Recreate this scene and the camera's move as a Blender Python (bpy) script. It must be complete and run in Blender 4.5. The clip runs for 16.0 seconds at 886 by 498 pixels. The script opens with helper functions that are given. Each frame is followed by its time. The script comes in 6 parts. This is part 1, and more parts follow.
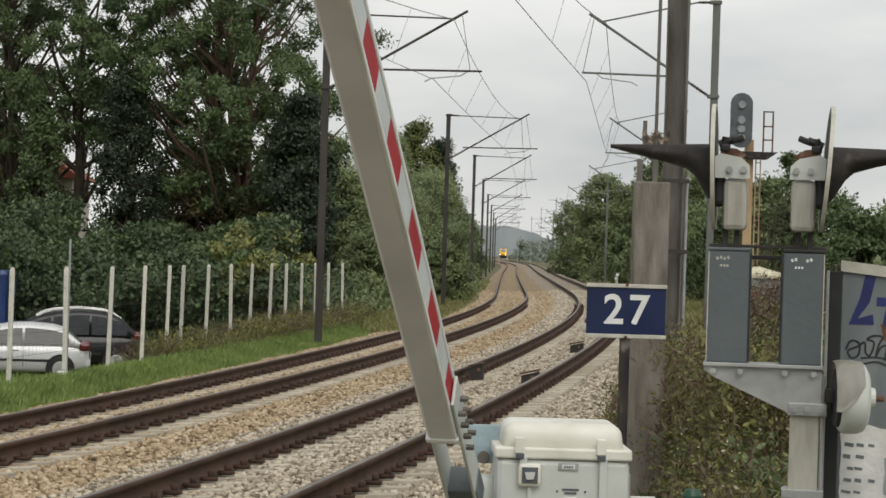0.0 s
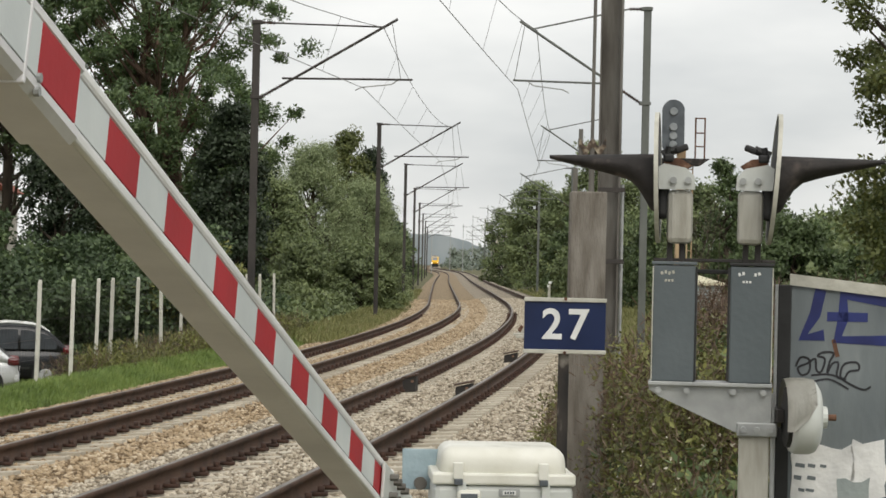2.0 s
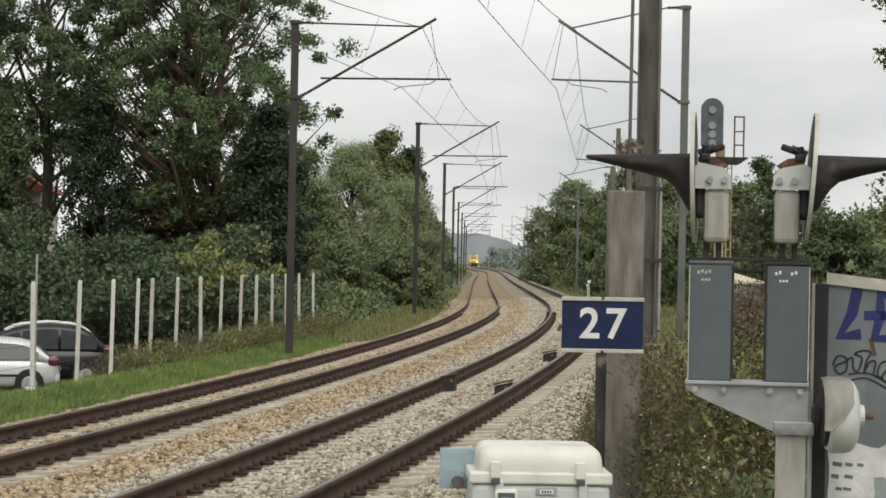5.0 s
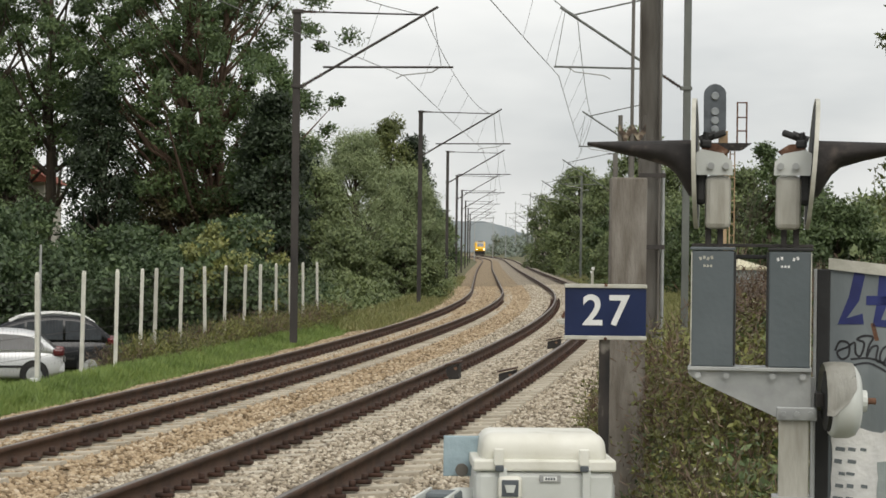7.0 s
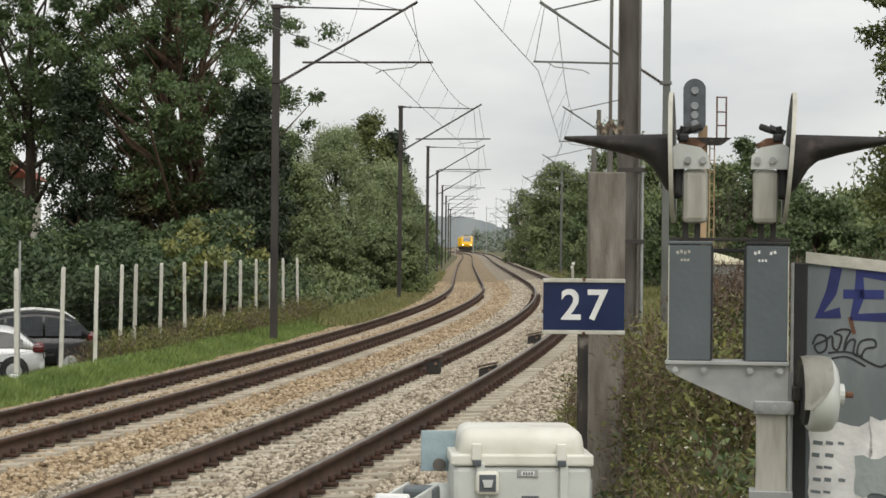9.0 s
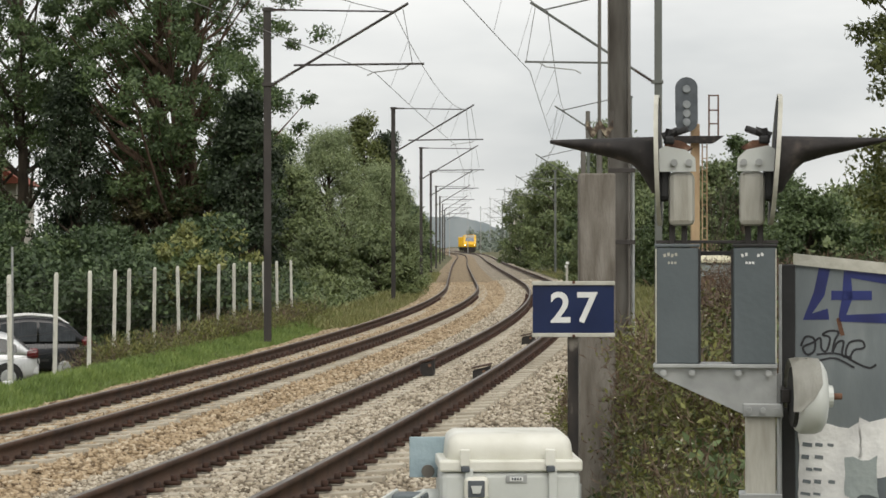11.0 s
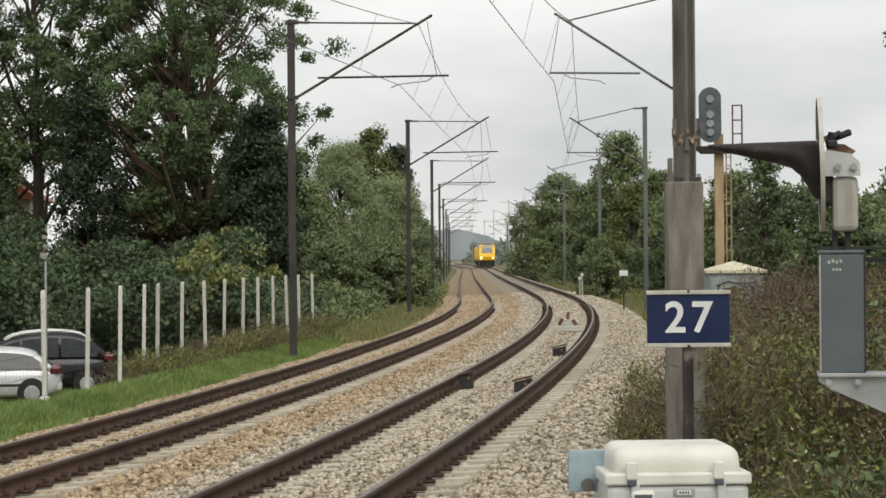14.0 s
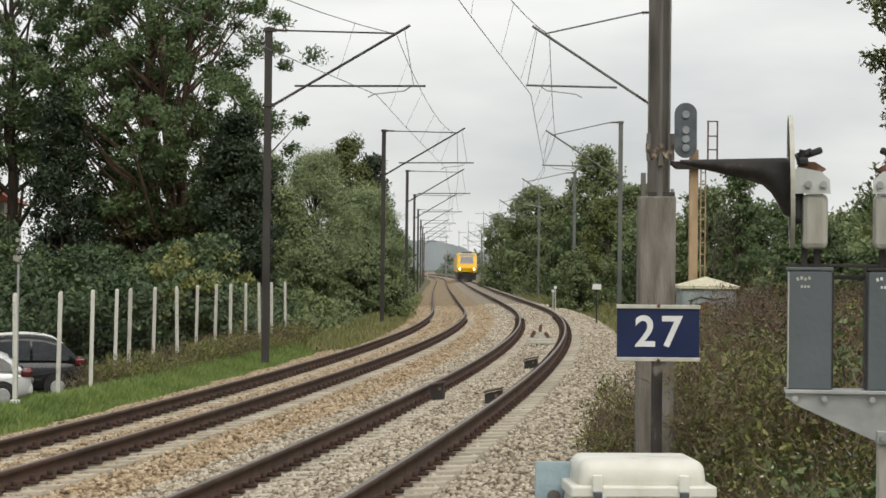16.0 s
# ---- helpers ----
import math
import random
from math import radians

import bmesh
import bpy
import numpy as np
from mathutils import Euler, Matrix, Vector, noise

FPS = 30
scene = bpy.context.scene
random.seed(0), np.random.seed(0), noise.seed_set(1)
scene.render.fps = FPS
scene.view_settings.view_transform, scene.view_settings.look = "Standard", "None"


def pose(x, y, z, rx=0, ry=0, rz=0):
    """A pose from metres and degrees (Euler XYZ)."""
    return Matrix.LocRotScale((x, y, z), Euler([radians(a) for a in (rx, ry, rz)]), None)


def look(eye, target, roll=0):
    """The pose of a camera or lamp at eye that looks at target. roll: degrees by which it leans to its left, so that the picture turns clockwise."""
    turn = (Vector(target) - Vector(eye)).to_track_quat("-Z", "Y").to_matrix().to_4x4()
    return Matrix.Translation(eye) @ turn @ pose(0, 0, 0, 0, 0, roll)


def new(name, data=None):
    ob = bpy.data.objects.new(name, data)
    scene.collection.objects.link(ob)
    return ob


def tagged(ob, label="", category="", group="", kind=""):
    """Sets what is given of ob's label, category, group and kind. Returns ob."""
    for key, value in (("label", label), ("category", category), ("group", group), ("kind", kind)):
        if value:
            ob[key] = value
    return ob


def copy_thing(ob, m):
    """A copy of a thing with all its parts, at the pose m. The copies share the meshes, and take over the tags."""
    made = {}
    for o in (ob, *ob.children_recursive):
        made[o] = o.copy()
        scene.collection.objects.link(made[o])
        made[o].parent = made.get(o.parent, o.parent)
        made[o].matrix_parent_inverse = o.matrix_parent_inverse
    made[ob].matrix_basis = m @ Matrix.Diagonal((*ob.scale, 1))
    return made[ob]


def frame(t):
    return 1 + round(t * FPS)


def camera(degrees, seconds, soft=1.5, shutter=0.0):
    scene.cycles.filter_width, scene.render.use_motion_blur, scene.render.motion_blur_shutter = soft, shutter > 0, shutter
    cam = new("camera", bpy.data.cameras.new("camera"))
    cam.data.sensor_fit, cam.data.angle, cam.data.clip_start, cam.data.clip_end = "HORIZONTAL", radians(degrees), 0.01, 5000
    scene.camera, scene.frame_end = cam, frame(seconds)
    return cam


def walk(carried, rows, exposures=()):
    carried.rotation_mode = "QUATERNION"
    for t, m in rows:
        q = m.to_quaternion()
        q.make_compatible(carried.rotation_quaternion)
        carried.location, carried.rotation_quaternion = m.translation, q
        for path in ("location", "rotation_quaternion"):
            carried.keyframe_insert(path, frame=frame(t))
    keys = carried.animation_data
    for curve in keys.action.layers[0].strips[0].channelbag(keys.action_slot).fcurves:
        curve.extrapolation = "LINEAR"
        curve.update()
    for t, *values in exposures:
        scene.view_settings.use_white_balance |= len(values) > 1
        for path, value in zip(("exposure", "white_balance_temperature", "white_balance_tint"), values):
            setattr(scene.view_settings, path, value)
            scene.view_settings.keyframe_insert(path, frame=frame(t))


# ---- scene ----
cam = camera(21.1, 16.0, soft=1.6)
PATH = [
    (0, (0.552, -0.487, 1.724), (-0.257, 29.502, 1.767), 1.797),
    (0.5, (0.541, -0.134, 1.752), (0.200, 29.860, 1.246), 1.245),
    (1, (0.536, -0.116, 1.759), (0.637, 29.883, 1.493), 1.125),
    (1.5, (0.531, -0.129, 1.759), (0.622, 29.871, 1.876), 1.236),
    (2, (0.537, -0.095, 1.755), (0.584, 29.905, 1.927), 1.258),
    (2.5, (0.536, -0.127, 1.757), (0.590, 29.872, 1.944), 1.345),
    (3, (0.541, -0.144, 1.756), (0.806, 29.854, 1.868), 1.336),
    (3.5, (0.544, -0.125, 1.757), (0.991, 29.872, 1.698), 0.791),
    (4, (0.548, -0.088, 1.764), (0.553, 29.909, 2.230), 0.911),
    (4.5, (0.545, -0.113, 1.757), (0.157, 29.883, 2.056), 1.264),
    (7, (0.552, -0.136, 1.758), (0.059, 29.860, 1.758), 0.707),
    (7.5, (0.553, -0.153, 1.759), (0.081, 29.843, 1.770), 0.634),
    (8, (0.559, -0.127, 1.757), (0.104, 29.870, 1.718), 0.508),
    (8.5, (0.565, -0.125, 1.756), (0.174, 29.872, 1.639), 0.476),
    (9, (0.565, -0.124, 1.756), (0.317, 29.875, 1.699), 0.568),
    (11.5, (0.599, -0.074, 1.777), (0.309, 29.924, 1.730), -0.316),
    (12, (0.593, -0.050, 1.777), (0.056, 29.941, 2.274), -0.411),
    (12.5, (0.747, -0.204, 1.755), (0.195, 29.789, 2.072), -0.920),
    (13, (0.331, 0.222, 1.753), (-0.711, 30.198, 1.159), -1.645),
    (13.5, (0.009, 0.157, 1.766), (-0.093, 30.156, 2.027), -0.576),
    (14, (0.029, 0.115, 1.761), (-0.172, 30.114, 1.875), -0.470),
    (14.5, (0.019, 0.089, 1.763), (0.012, 30.089, 1.916), -0.136),
    (15, (0.033, 0.102, 1.760), (0.259, 30.100, 1.951), 0.153),
    (15.5, (0.043, 0.139, 1.759), (0.525, 30.134, 1.999), 0.132),
    (16, (0.041, 0.087, 1.759), (0.164, 30.085, 2.007), 0.598),
]
walk(cam, [(t, look(eye, target, roll)) for t, eye, target, roll in PATH],
     [(0.0, -0.15, 6750, 10), (0.5, 0.04, 6750, 10), (1.5, 0.04, 6750, 10), (3.5, -0.03, 6750, 10), (7.0, 0.02, 6750, 10), (16.0, 0.0, 6750, 10)])

# ---- world and light ----
world = bpy.data.worlds.new("overcast_sky")
scene.world = world
world.use_nodes = True
wn, wl = world.node_tree.nodes, world.node_tree.links
wn.clear()
w_out = wn.new("ShaderNodeOutputWorld")
w_bg = wn.new("ShaderNodeBackground")
w_sky = wn.new("ShaderNodeTexSky")
w_sky.sky_type, w_sky.sun_disc = "NISHITA", False
w_sky.sun_elevation, w_sky.sun_rotation = radians(42), radians(200)
w_gain = wn.new("ShaderNodeMix")
w_gain.data_type, w_gain.blend_type = "RGBA", "MULTIPLY"
w_gain.inputs[0].default_value = 1.0
w_gain.inputs[7].default_value = (0.1, 0.1, 0.1, 1)
w_co = wn.new("ShaderNodeTexCoord")
w_map = wn.new("ShaderNodeMapping")
w_map.inputs["Scale"].default_value = (1.0, 1.0, 3.2)
w_noise = wn.new("ShaderNodeTexNoise")
w_noise.inputs["Scale"].default_value, w_noise.inputs["Detail"].default_value = 4.0, 5.0
w_ramp = wn.new("ShaderNodeValToRGB")
w_ramp.color_ramp.elements[0].position, w_ramp.color_ramp.elements[1].position = 0.34, 0.66
w_ramp.color_ramp.elements[0].color = (0.61, 0.645, 0.675, 1)
w_ramp.color_ramp.elements[1].color = (0.985, 1.005, 1.01, 1)
w_mix = wn.new("ShaderNodeMix")
w_mix.data_type = "RGBA"
w_mix.inputs[0].default_value = 0.93
wl.new(w_co.outputs["Generated"], w_map.inputs[0])
wl.new(w_map.outputs[0], w_noise.inputs[0])
wl.new(w_noise.outputs[0], w_ramp.inputs[0])
wl.new(w_sky.outputs[0], w_gain.inputs[6])
wl.new(w_gain.outputs[2], w_mix.inputs[6])
wl.new(w_ramp.outputs[0], w_mix.inputs[7])
wl.new(w_mix.outputs[2], w_bg.inputs[0])
w_bg.inputs[1].default_value = 1.0
wl.new(w_bg.outputs[0], w_out.inputs[0])

sun = new("sun", bpy.data.lights.new("sun", "SUN"))
sun.data.energy, sun.data.angle, sun.data.color = 1.75, radians(45), (1.0, 0.97, 0.92)
sun.matrix_world = look((0, 0, 0), (-0.25, 0.72, -0.9))


# ---- materials ----
def material(name, ramp, scale=6.0, detail=6.0, rough=0.8, metal=0.0, bump=0.2, bump_scale=40.0, island=False,
             per_object=0.0, spread=0.5, stretch=(1, 1, 1), translucent=0.0):
    """Two scales of noise through a colour ramp, with fine relief. ramp: rows of (place, colour)."""
    m = bpy.data.materials.new(name)
    m.use_nodes = True
    n, l = m.node_tree.nodes, m.node_tree.links
    bsdf = n["Principled BSDF"]
    co = n.new("ShaderNodeTexCoord")
    mp = n.new("ShaderNodeMapping")
    mp.inputs["Scale"].default_value = stretch
    l.new(co.outputs["Object"], mp.inputs[0])
    big = n.new("ShaderNodeTexNoise")
    big.inputs["Scale"].default_value, big.inputs["Detail"].default_value = scale, detail
    l.new(mp.outputs[0], big.inputs[0])
    value = big.outputs[0]
    extra = None
    if island:
        extra = n.new("ShaderNodeNewGeometry").outputs["Random Per Island"]
    elif per_object:
        extra = n.new("ShaderNodeObjectInfo").outputs["Random"]
    if extra is not None:
        mixv = n.new("ShaderNodeMix")
        mixv.inputs[0].default_value = spread
        l.new(value, mixv.inputs[2])
        l.new(extra, mixv.inputs[3])
        value = mixv.outputs[0]
    cr = n.new("ShaderNodeValToRGB")
    while len(cr.color_ramp.elements) < len(ramp):
        cr.color_ramp.elements.new(0.5)
    for e, (p, c) in zip(cr.color_ramp.elements, ramp):
        e.position, e.color = p, (*c, 1)
    l.new(value, cr.inputs[0])
    l.new(cr.outputs[0], bsdf.inputs["Base Color"])
    bsdf.inputs["Roughness"].default_value, bsdf.inputs["Metallic"].default_value = rough, metal
    if bump:
        fine = n.new("ShaderNodeTexNoise")
        fine.inputs["Scale"].default_value, fine.inputs["Detail"].default_value = bump_scale, 4.0
        l.new(mp.outputs[0], fine.inputs[0])
        bp = n.new("ShaderNodeBump")
        bp.inputs["Strength"].default_value, bp.inputs["Distance"].default_value = bump, 0.02
        l.new(fine.outputs[0], bp.inputs["Height"])
        l.new(bp.outputs[0], bsdf.inputs["Normal"])
    if translucent:
        tr = n.new("ShaderNodeBsdfTranslucent")
        ms = n.new("ShaderNodeMixShader")
        ms.inputs[0].default_value = translucent
        l.new(cr.outputs[0], tr.inputs[0])
        l.new(bsdf.outputs[0], ms.inputs[1])
        l.new(tr.outputs[0], ms.inputs[2])
        l.new(ms.outputs[0], n["Material Output"].inputs[0])
    return m


def leaf_material(name, dark, mid, light, odd=None, patch=0.9):
    ramp = [(0.2, dark), (0.5, mid), (0.78, light)]
    if odd:
        ramp.append((0.93, odd))
    return material(name, ramp, scale=patch, detail=3, rough=0.55, bump=0, island=True, spread=0.34, translucent=0.2)


def glowing(name, colour, strength):
    m = bpy.data.materials.new(name)
    m.use_nodes = True
    b = m.node_tree.nodes["Principled BSDF"]
    b.inputs["Base Color"].default_value = (*colour, 1)
    b.inputs["Emission Color"].default_value = (*colour, 1)
    b.inputs["Emission Strength"].default_value = strength
    return m


# Dark ends of BALLAST and BED: darker grains, plus painted shade in stone crevices.
BALLAST = material("ballast_stone", [(0.15, (0.12, 0.095, 0.066)), (0.4, (0.36, 0.305, 0.225)), (0.7, (0.56, 0.49, 0.385)), (0.95, (0.74, 0.69, 0.58))],
                   scale=1.2, island=True, spread=0.62, rough=0.9, bump=0.3)
BALLAST_RUSTY = material("rusty_ballast_stone", [(0.15, (0.12, 0.08, 0.045)), (0.4, (0.335, 0.245, 0.145)), (0.7, (0.51, 0.395, 0.26)), (0.95, (0.68, 0.60, 0.47))],
                         scale=1.2, island=True, spread=0.62, rough=0.9, bump=0.3)
BED = material("ballast_bed", [(0.3, (0.10, 0.08, 0.058)), (0.5, (0.25, 0.21, 0.155)), (0.7, (0.42, 0.365, 0.285))], scale=22, rough=0.95, bump=0.9, bump_scale=26)
BED_RUSTY = material("rusty_ballast_bed", [(0.3, (0.11, 0.075, 0.043)), (0.5, (0.25, 0.185, 0.11)), (0.7, (0.40, 0.315, 0.205))], scale=22, rough=0.95, bump=0.9, bump_scale=26)
RAIL = material("rail_steel", [(0.3, (0.042, 0.025, 0.017)), (0.6, (0.095, 0.052, 0.032))], scale=3, rough=0.75, metal=0.2, bump=0.3, bump_scale=60)
RAIL_TOP = material("worn_rail_head", [(0.3, (0.13, 0.115, 0.10)), (0.7, (0.24, 0.215, 0.19))], scale=2, rough=0.5, metal=0.5, bump=0.05)
FASTENER = material("rusty_fastening", [(0.3, (0.03, 0.018, 0.013)), (0.7, (0.09, 0.045, 0.03))], scale=9, rough=0.85, metal=0.2)
SLEEPER = material("concrete_sleeper", [(0.25, (0.34, 0.30, 0.23)), (0.6, (0.52, 0.47, 0.38)), (0.85, (0.62, 0.58, 0.48))], scale=4, rough=0.9, per_object=1, spread=0.35)
GROUND = material("earth_and_grass", [(0.3, (0.05, 0.055, 0.022)), (0.5, (0.10, 0.10, 0.04)), (0.7, (0.17, 0.14, 0.08))], scale=0.8, rough=0.95, bump=0.8, bump_scale=14)
GRASS = leaf_material("grass_blades", (0.10, 0.15, 0.04), (0.19, 0.275, 0.07), (0.29, 0.36, 0.11), (0.38, 0.36, 0.18))
DRY_GRASS = leaf_material("dry_grass", (0.10, 0.11, 0.035), (0.22, 0.23, 0.08), (0.33, 0.29, 0.15))
LEAF_ASH = leaf_material("ash_leaves", (0.04, 0.068, 0.028), (0.085, 0.135, 0.048), (0.15, 0.205, 0.072), (0.21, 0.21, 0.085))
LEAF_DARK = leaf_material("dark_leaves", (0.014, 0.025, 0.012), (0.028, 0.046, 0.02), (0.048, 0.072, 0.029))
LEAF_WILLOW = leaf_material("willow_leaves", (0.135, 0.175, 0.085), (0.235, 0.29, 0.14), (0.36, 0.41, 0.21), None, 0.5)
LEAF_BRAMBLE = leaf_material("bramble_leaves", (0.022, 0.038, 0.018), (0.055, 0.09, 0.036), (0.135, 0.19, 0.08), (0.23, 0.22, 0.09), 1.6)
LEAF_BUSH = leaf_material("bush_leaves", (0.034, 0.056, 0.022), (0.082, 0.122, 0.044), (0.15, 0.205, 0.08), (0.24, 0.235, 0.1))
LEAF_WEED = leaf_material("weed_leaves", (0.045, 0.042, 0.018), (0.14, 0.15, 0.042), (0.29, 0.29, 0.085), (0.40, 0.23, 0.08), 2.2)
LEAF_BROWN = leaf_material("dry_weed_stems", (0.045, 0.03, 0.02), (0.125, 0.08, 0.052), (0.23, 0.16, 0.105), (0.38, 0.31, 0.21), 1.8)
LEAF_VINE = leaf_material("browning_vine_leaves", (0.035, 0.03, 0.016), (0.075, 0.065, 0.028), (0.14, 0.12, 0.045), (0.22, 0.17, 0.06))
LEAF_YELLOW = leaf_material("yellowing_bramble_leaves", (0.08, 0.10, 0.03), (0.17, 0.19, 0.055), (0.30, 0.29, 0.09), (0.40, 0.34, 0.12), 1.6)
# Aerial haze is mixed into this pale leaf colour for the far woods.
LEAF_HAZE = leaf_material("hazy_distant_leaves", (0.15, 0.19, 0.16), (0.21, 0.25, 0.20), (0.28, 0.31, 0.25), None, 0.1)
LEAF_WITHERED = leaf_material("withered_leaves", (0.04, 0.026, 0.018), (0.10, 0.062, 0.04), (0.19, 0.125, 0.08), None, 1.5)
# These lighter greens include the slight haze over trees farther along the line.
LEAF_MID = leaf_material("soft_green_leaves", (0.08, 0.108, 0.048), (0.15, 0.192, 0.078), (0.245, 0.29, 0.12), (0.31, 0.30, 0.13), 0.6)
SEEDS = leaf_material("pale_seed_heads", (0.30, 0.26, 0.18), (0.46, 0.42, 0.32), (0.62, 0.58, 0.47))
LEAF_AUTUMN = leaf_material("turning_leaves", (0.06, 0.075, 0.02), (0.115, 0.14, 0.04), (0.19, 0.2, 0.06), (0.26, 0.2, 0.06))
BARK = material("bark", [(0.3, (0.035, 0.027, 0.02)), (0.7, (0.10, 0.078, 0.055))], scale=5, rough=0.95, bump=0.6, stretch=(1, 1, 0.25))
BARK_BROWN = material("reddish_brown_bark", [(0.3, (0.06, 0.038, 0.026)), (0.7, (0.17, 0.11, 0.075))], scale=5, rough=0.95, bump=0.6, stretch=(1, 1, 0.25))
MAST_STEEL = material("weathered_mast_steel", [(0.3, (0.035, 0.032, 0.03)), (0.7, (0.075, 0.066, 0.06))], scale=2.5, rough=0.7, metal=0.3, stretch=(1, 1, 0.3))
MAST_NEAR = material("brown_grey_mast_steel", [(0.25, (0.05, 0.042, 0.034)), (0.5, (0.125, 0.115, 0.10)), (0.75, (0.22, 0.215, 0.195))], scale=6, rough=0.75, metal=0.1, stretch=(1, 1, 0.2))
GALVA = material("galvanised_steel", [(0.3, (0.30, 0.31, 0.31)), (0.7, (0.46, 0.47, 0.46))], scale=8, rough=0.5, metal=0.4, bump=0.05)
WIRE = material("copper_wire", [(0.4, (0.10, 0.10, 0.10)), (0.6, (0.17, 0.165, 0.16))], scale=3, rough=0.5, metal=0.5, bump=0)
PORCELAIN = material("brown_insulator", [(0.4, (0.03, 0.02, 0.016)), (0.6, (0.06, 0.035, 0.025))], rough=0.25, bump=0)
CONCRETE = material("weathered_concrete", [(0.27, (0.075, 0.062, 0.048)), (0.48, (0.185, 0.165, 0.138)), (0.75, (0.31, 0.29, 0.255))], scale=6, rough=0.92, bump=0.6, bump_scale=60, stretch=(1.6, 1.6, 0.35))
CLAMP = material("cream_and_rust_clamp", [(0.35, (0.03, 0.022, 0.016)), (0.5, (0.09, 0.06, 0.04)), (0.68, (0.38, 0.33, 0.24))], scale=24, rough=0.7)
MAST_GREY = material("grey_painted_mast_steel", [(0.3, (0.10, 0.11, 0.10)), (0.7, (0.17, 0.18, 0.165))], scale=2.5, rough=0.65, metal=0.2, stretch=(1, 1, 0.3))
POST_PALE = material("grimy_beige_post_paint", [(0.25, (0.24, 0.22, 0.175)), (0.5, (0.46, 0.45, 0.40)), (0.8, (0.60, 0.60, 0.55))], scale=7, rough=0.6, stretch=(1.5, 1.5, 0.35))
WHITE_PAINT = material("white_paint", [(0.25, (0.62, 0.62, 0.60)), (0.55, (0.80, 0.80, 0.78))], scale=3, rough=0.42, bump=0.05)
ARM_GREY = material("dull_white_arm_paint", [(0.25, (0.60, 0.59, 0.60)), (0.6, (0.74, 0.73, 0.74))], scale=3.5, rough=0.45, bump=0.08)
RED_FILM = material("red_reflective_film", [(0.3, (0.36, 0.006, 0.014)), (0.7, (0.46, 0.010, 0.020))], scale=5, rough=0.65, bump=0.05)
WHITE_FILM = material("white_reflective_film", [(0.3, (0.56, 0.60, 0.60)), (0.7, (0.66, 0.70, 0.69))], scale=5, rough=0.4, bump=0.05)
LID_CREAM = material("cream_plastic_lid", [(0.22, (0.42, 0.40, 0.32)), (0.42, (0.66, 0.65, 0.57)), (0.75, (0.78, 0.775, 0.71))], scale=6, rough=0.45, bump=0.08)
CASE_GREY = material("pale_grey_case", [(0.2, (0.44, 0.46, 0.43)), (0.6, (0.60, 0.62, 0.59))], scale=4, rough=0.45, bump=0.06)
PLATE_BLUE = material("blue_grey_primer_plate", [(0.25, (0.22, 0.30, 0.34)), (0.6, (0.34, 0.44, 0.48)), (0.85, (0.42, 0.36, 0.30))], scale=9, rough=0.6)
BOX_GREY = material("slate_grey_paint", [(0.25, (0.07, 0.088, 0.095)), (0.7, (0.115, 0.135, 0.145))], scale=3, rough=0.5, bump=0.1)
BLACK = material("black_rubber", [(0.3, (0.012, 0.012, 0.012)), (0.7, (0.03, 0.03, 0.03))], rough=0.6, bump=0.1)
HOOD = material("dark_brown_hood_paint", [(0.25, (0.010, 0.009, 0.008)), (0.55, (0.026, 0.022, 0.02)), (0.75, (0.09, 0.07, 0.06))], scale=12, rough=0.8, bump=0.2)
RUST = material("rust", [(0.3, (0.06, 0.03, 0.02)), (0.55, (0.15, 0.075, 0.045)), (0.8, (0.33, 0.24, 0.18))], scale=22, rough=0.9, bump=0.4)
SIGN_BLUE = material("enamel_blue", [(0.3, (0.008, 0.016, 0.058)), (0.7, (0.013, 0.025, 0.082))], scale=4, rough=0.3, bump=0.04)
SIGN_WHITE = material("enamel_white", [(0.3, (0.66, 0.67, 0.65)), (0.7, (0.82, 0.83, 0.81))], scale=6, rough=0.35, bump=0.04)
TRIM_GREY = material("aged_sign_trim", [(0.3, (0.40, 0.39, 0.33)), (0.7, (0.58, 0.57, 0.50))], scale=12, rough=0.6)
POST_BLACK = material("flaking_black_post", [(0.35, (0.012, 0.011, 0.01)), (0.58, (0.04, 0.033, 0.028)), (0.66, (0.22, 0.2, 0.17))], scale=9, rough=0.8, stretch=(1, 1, 0.5))
FENCE_WHITE = material("aged_white_fence_post", [(0.25, (0.42, 0.41, 0.36)), (0.6, (0.66, 0.65, 0.58))], scale=3, rough=0.8, per_object=1, spread=0.4)
PANEL = material("weathered_sheet_panel", [(0.25, (0.07, 0.083, 0.092)), (0.45, (0.14, 0.162, 0.172)), (0.6, (0.178, 0.203, 0.21)), (0.8, (0.29, 0.315, 0.315))], scale=3.2, rough=0.5, bump=0.08, stretch=(1.6, 1, 0.5))
SPRAY_BLUE = material("blue_spray_paint", [(0.3, (0.012, 0.018, 0.10)), (0.7, (0.022, 0.034, 0.17))], scale=8, rough=0.5, bump=0)
SPRAY_BLACK = material("black_marker_paint", [(0.3, (0.012, 0.012, 0.014)), (0.7, (0.03, 0.03, 0.035))], scale=8, rough=0.5, bump=0)
PAPER = material("torn_white_paper", [(0.3, (0.58, 0.58, 0.57)), (0.6, (0.82, 0.82, 0.80))], scale=7, rough=0.8)
CYAN = material("cyan_paper", [(0.3, (0.05, 0.33, 0.55)), (0.7, (0.08, 0.42, 0.65))], scale=5, rough=0.6)
GREEN_PAINT = material("dark_green_coated_steel", [(0.3, (0.008, 0.04, 0.022)), (0.7, (0.015, 0.07, 0.04))], scale=5, rough=0.45)
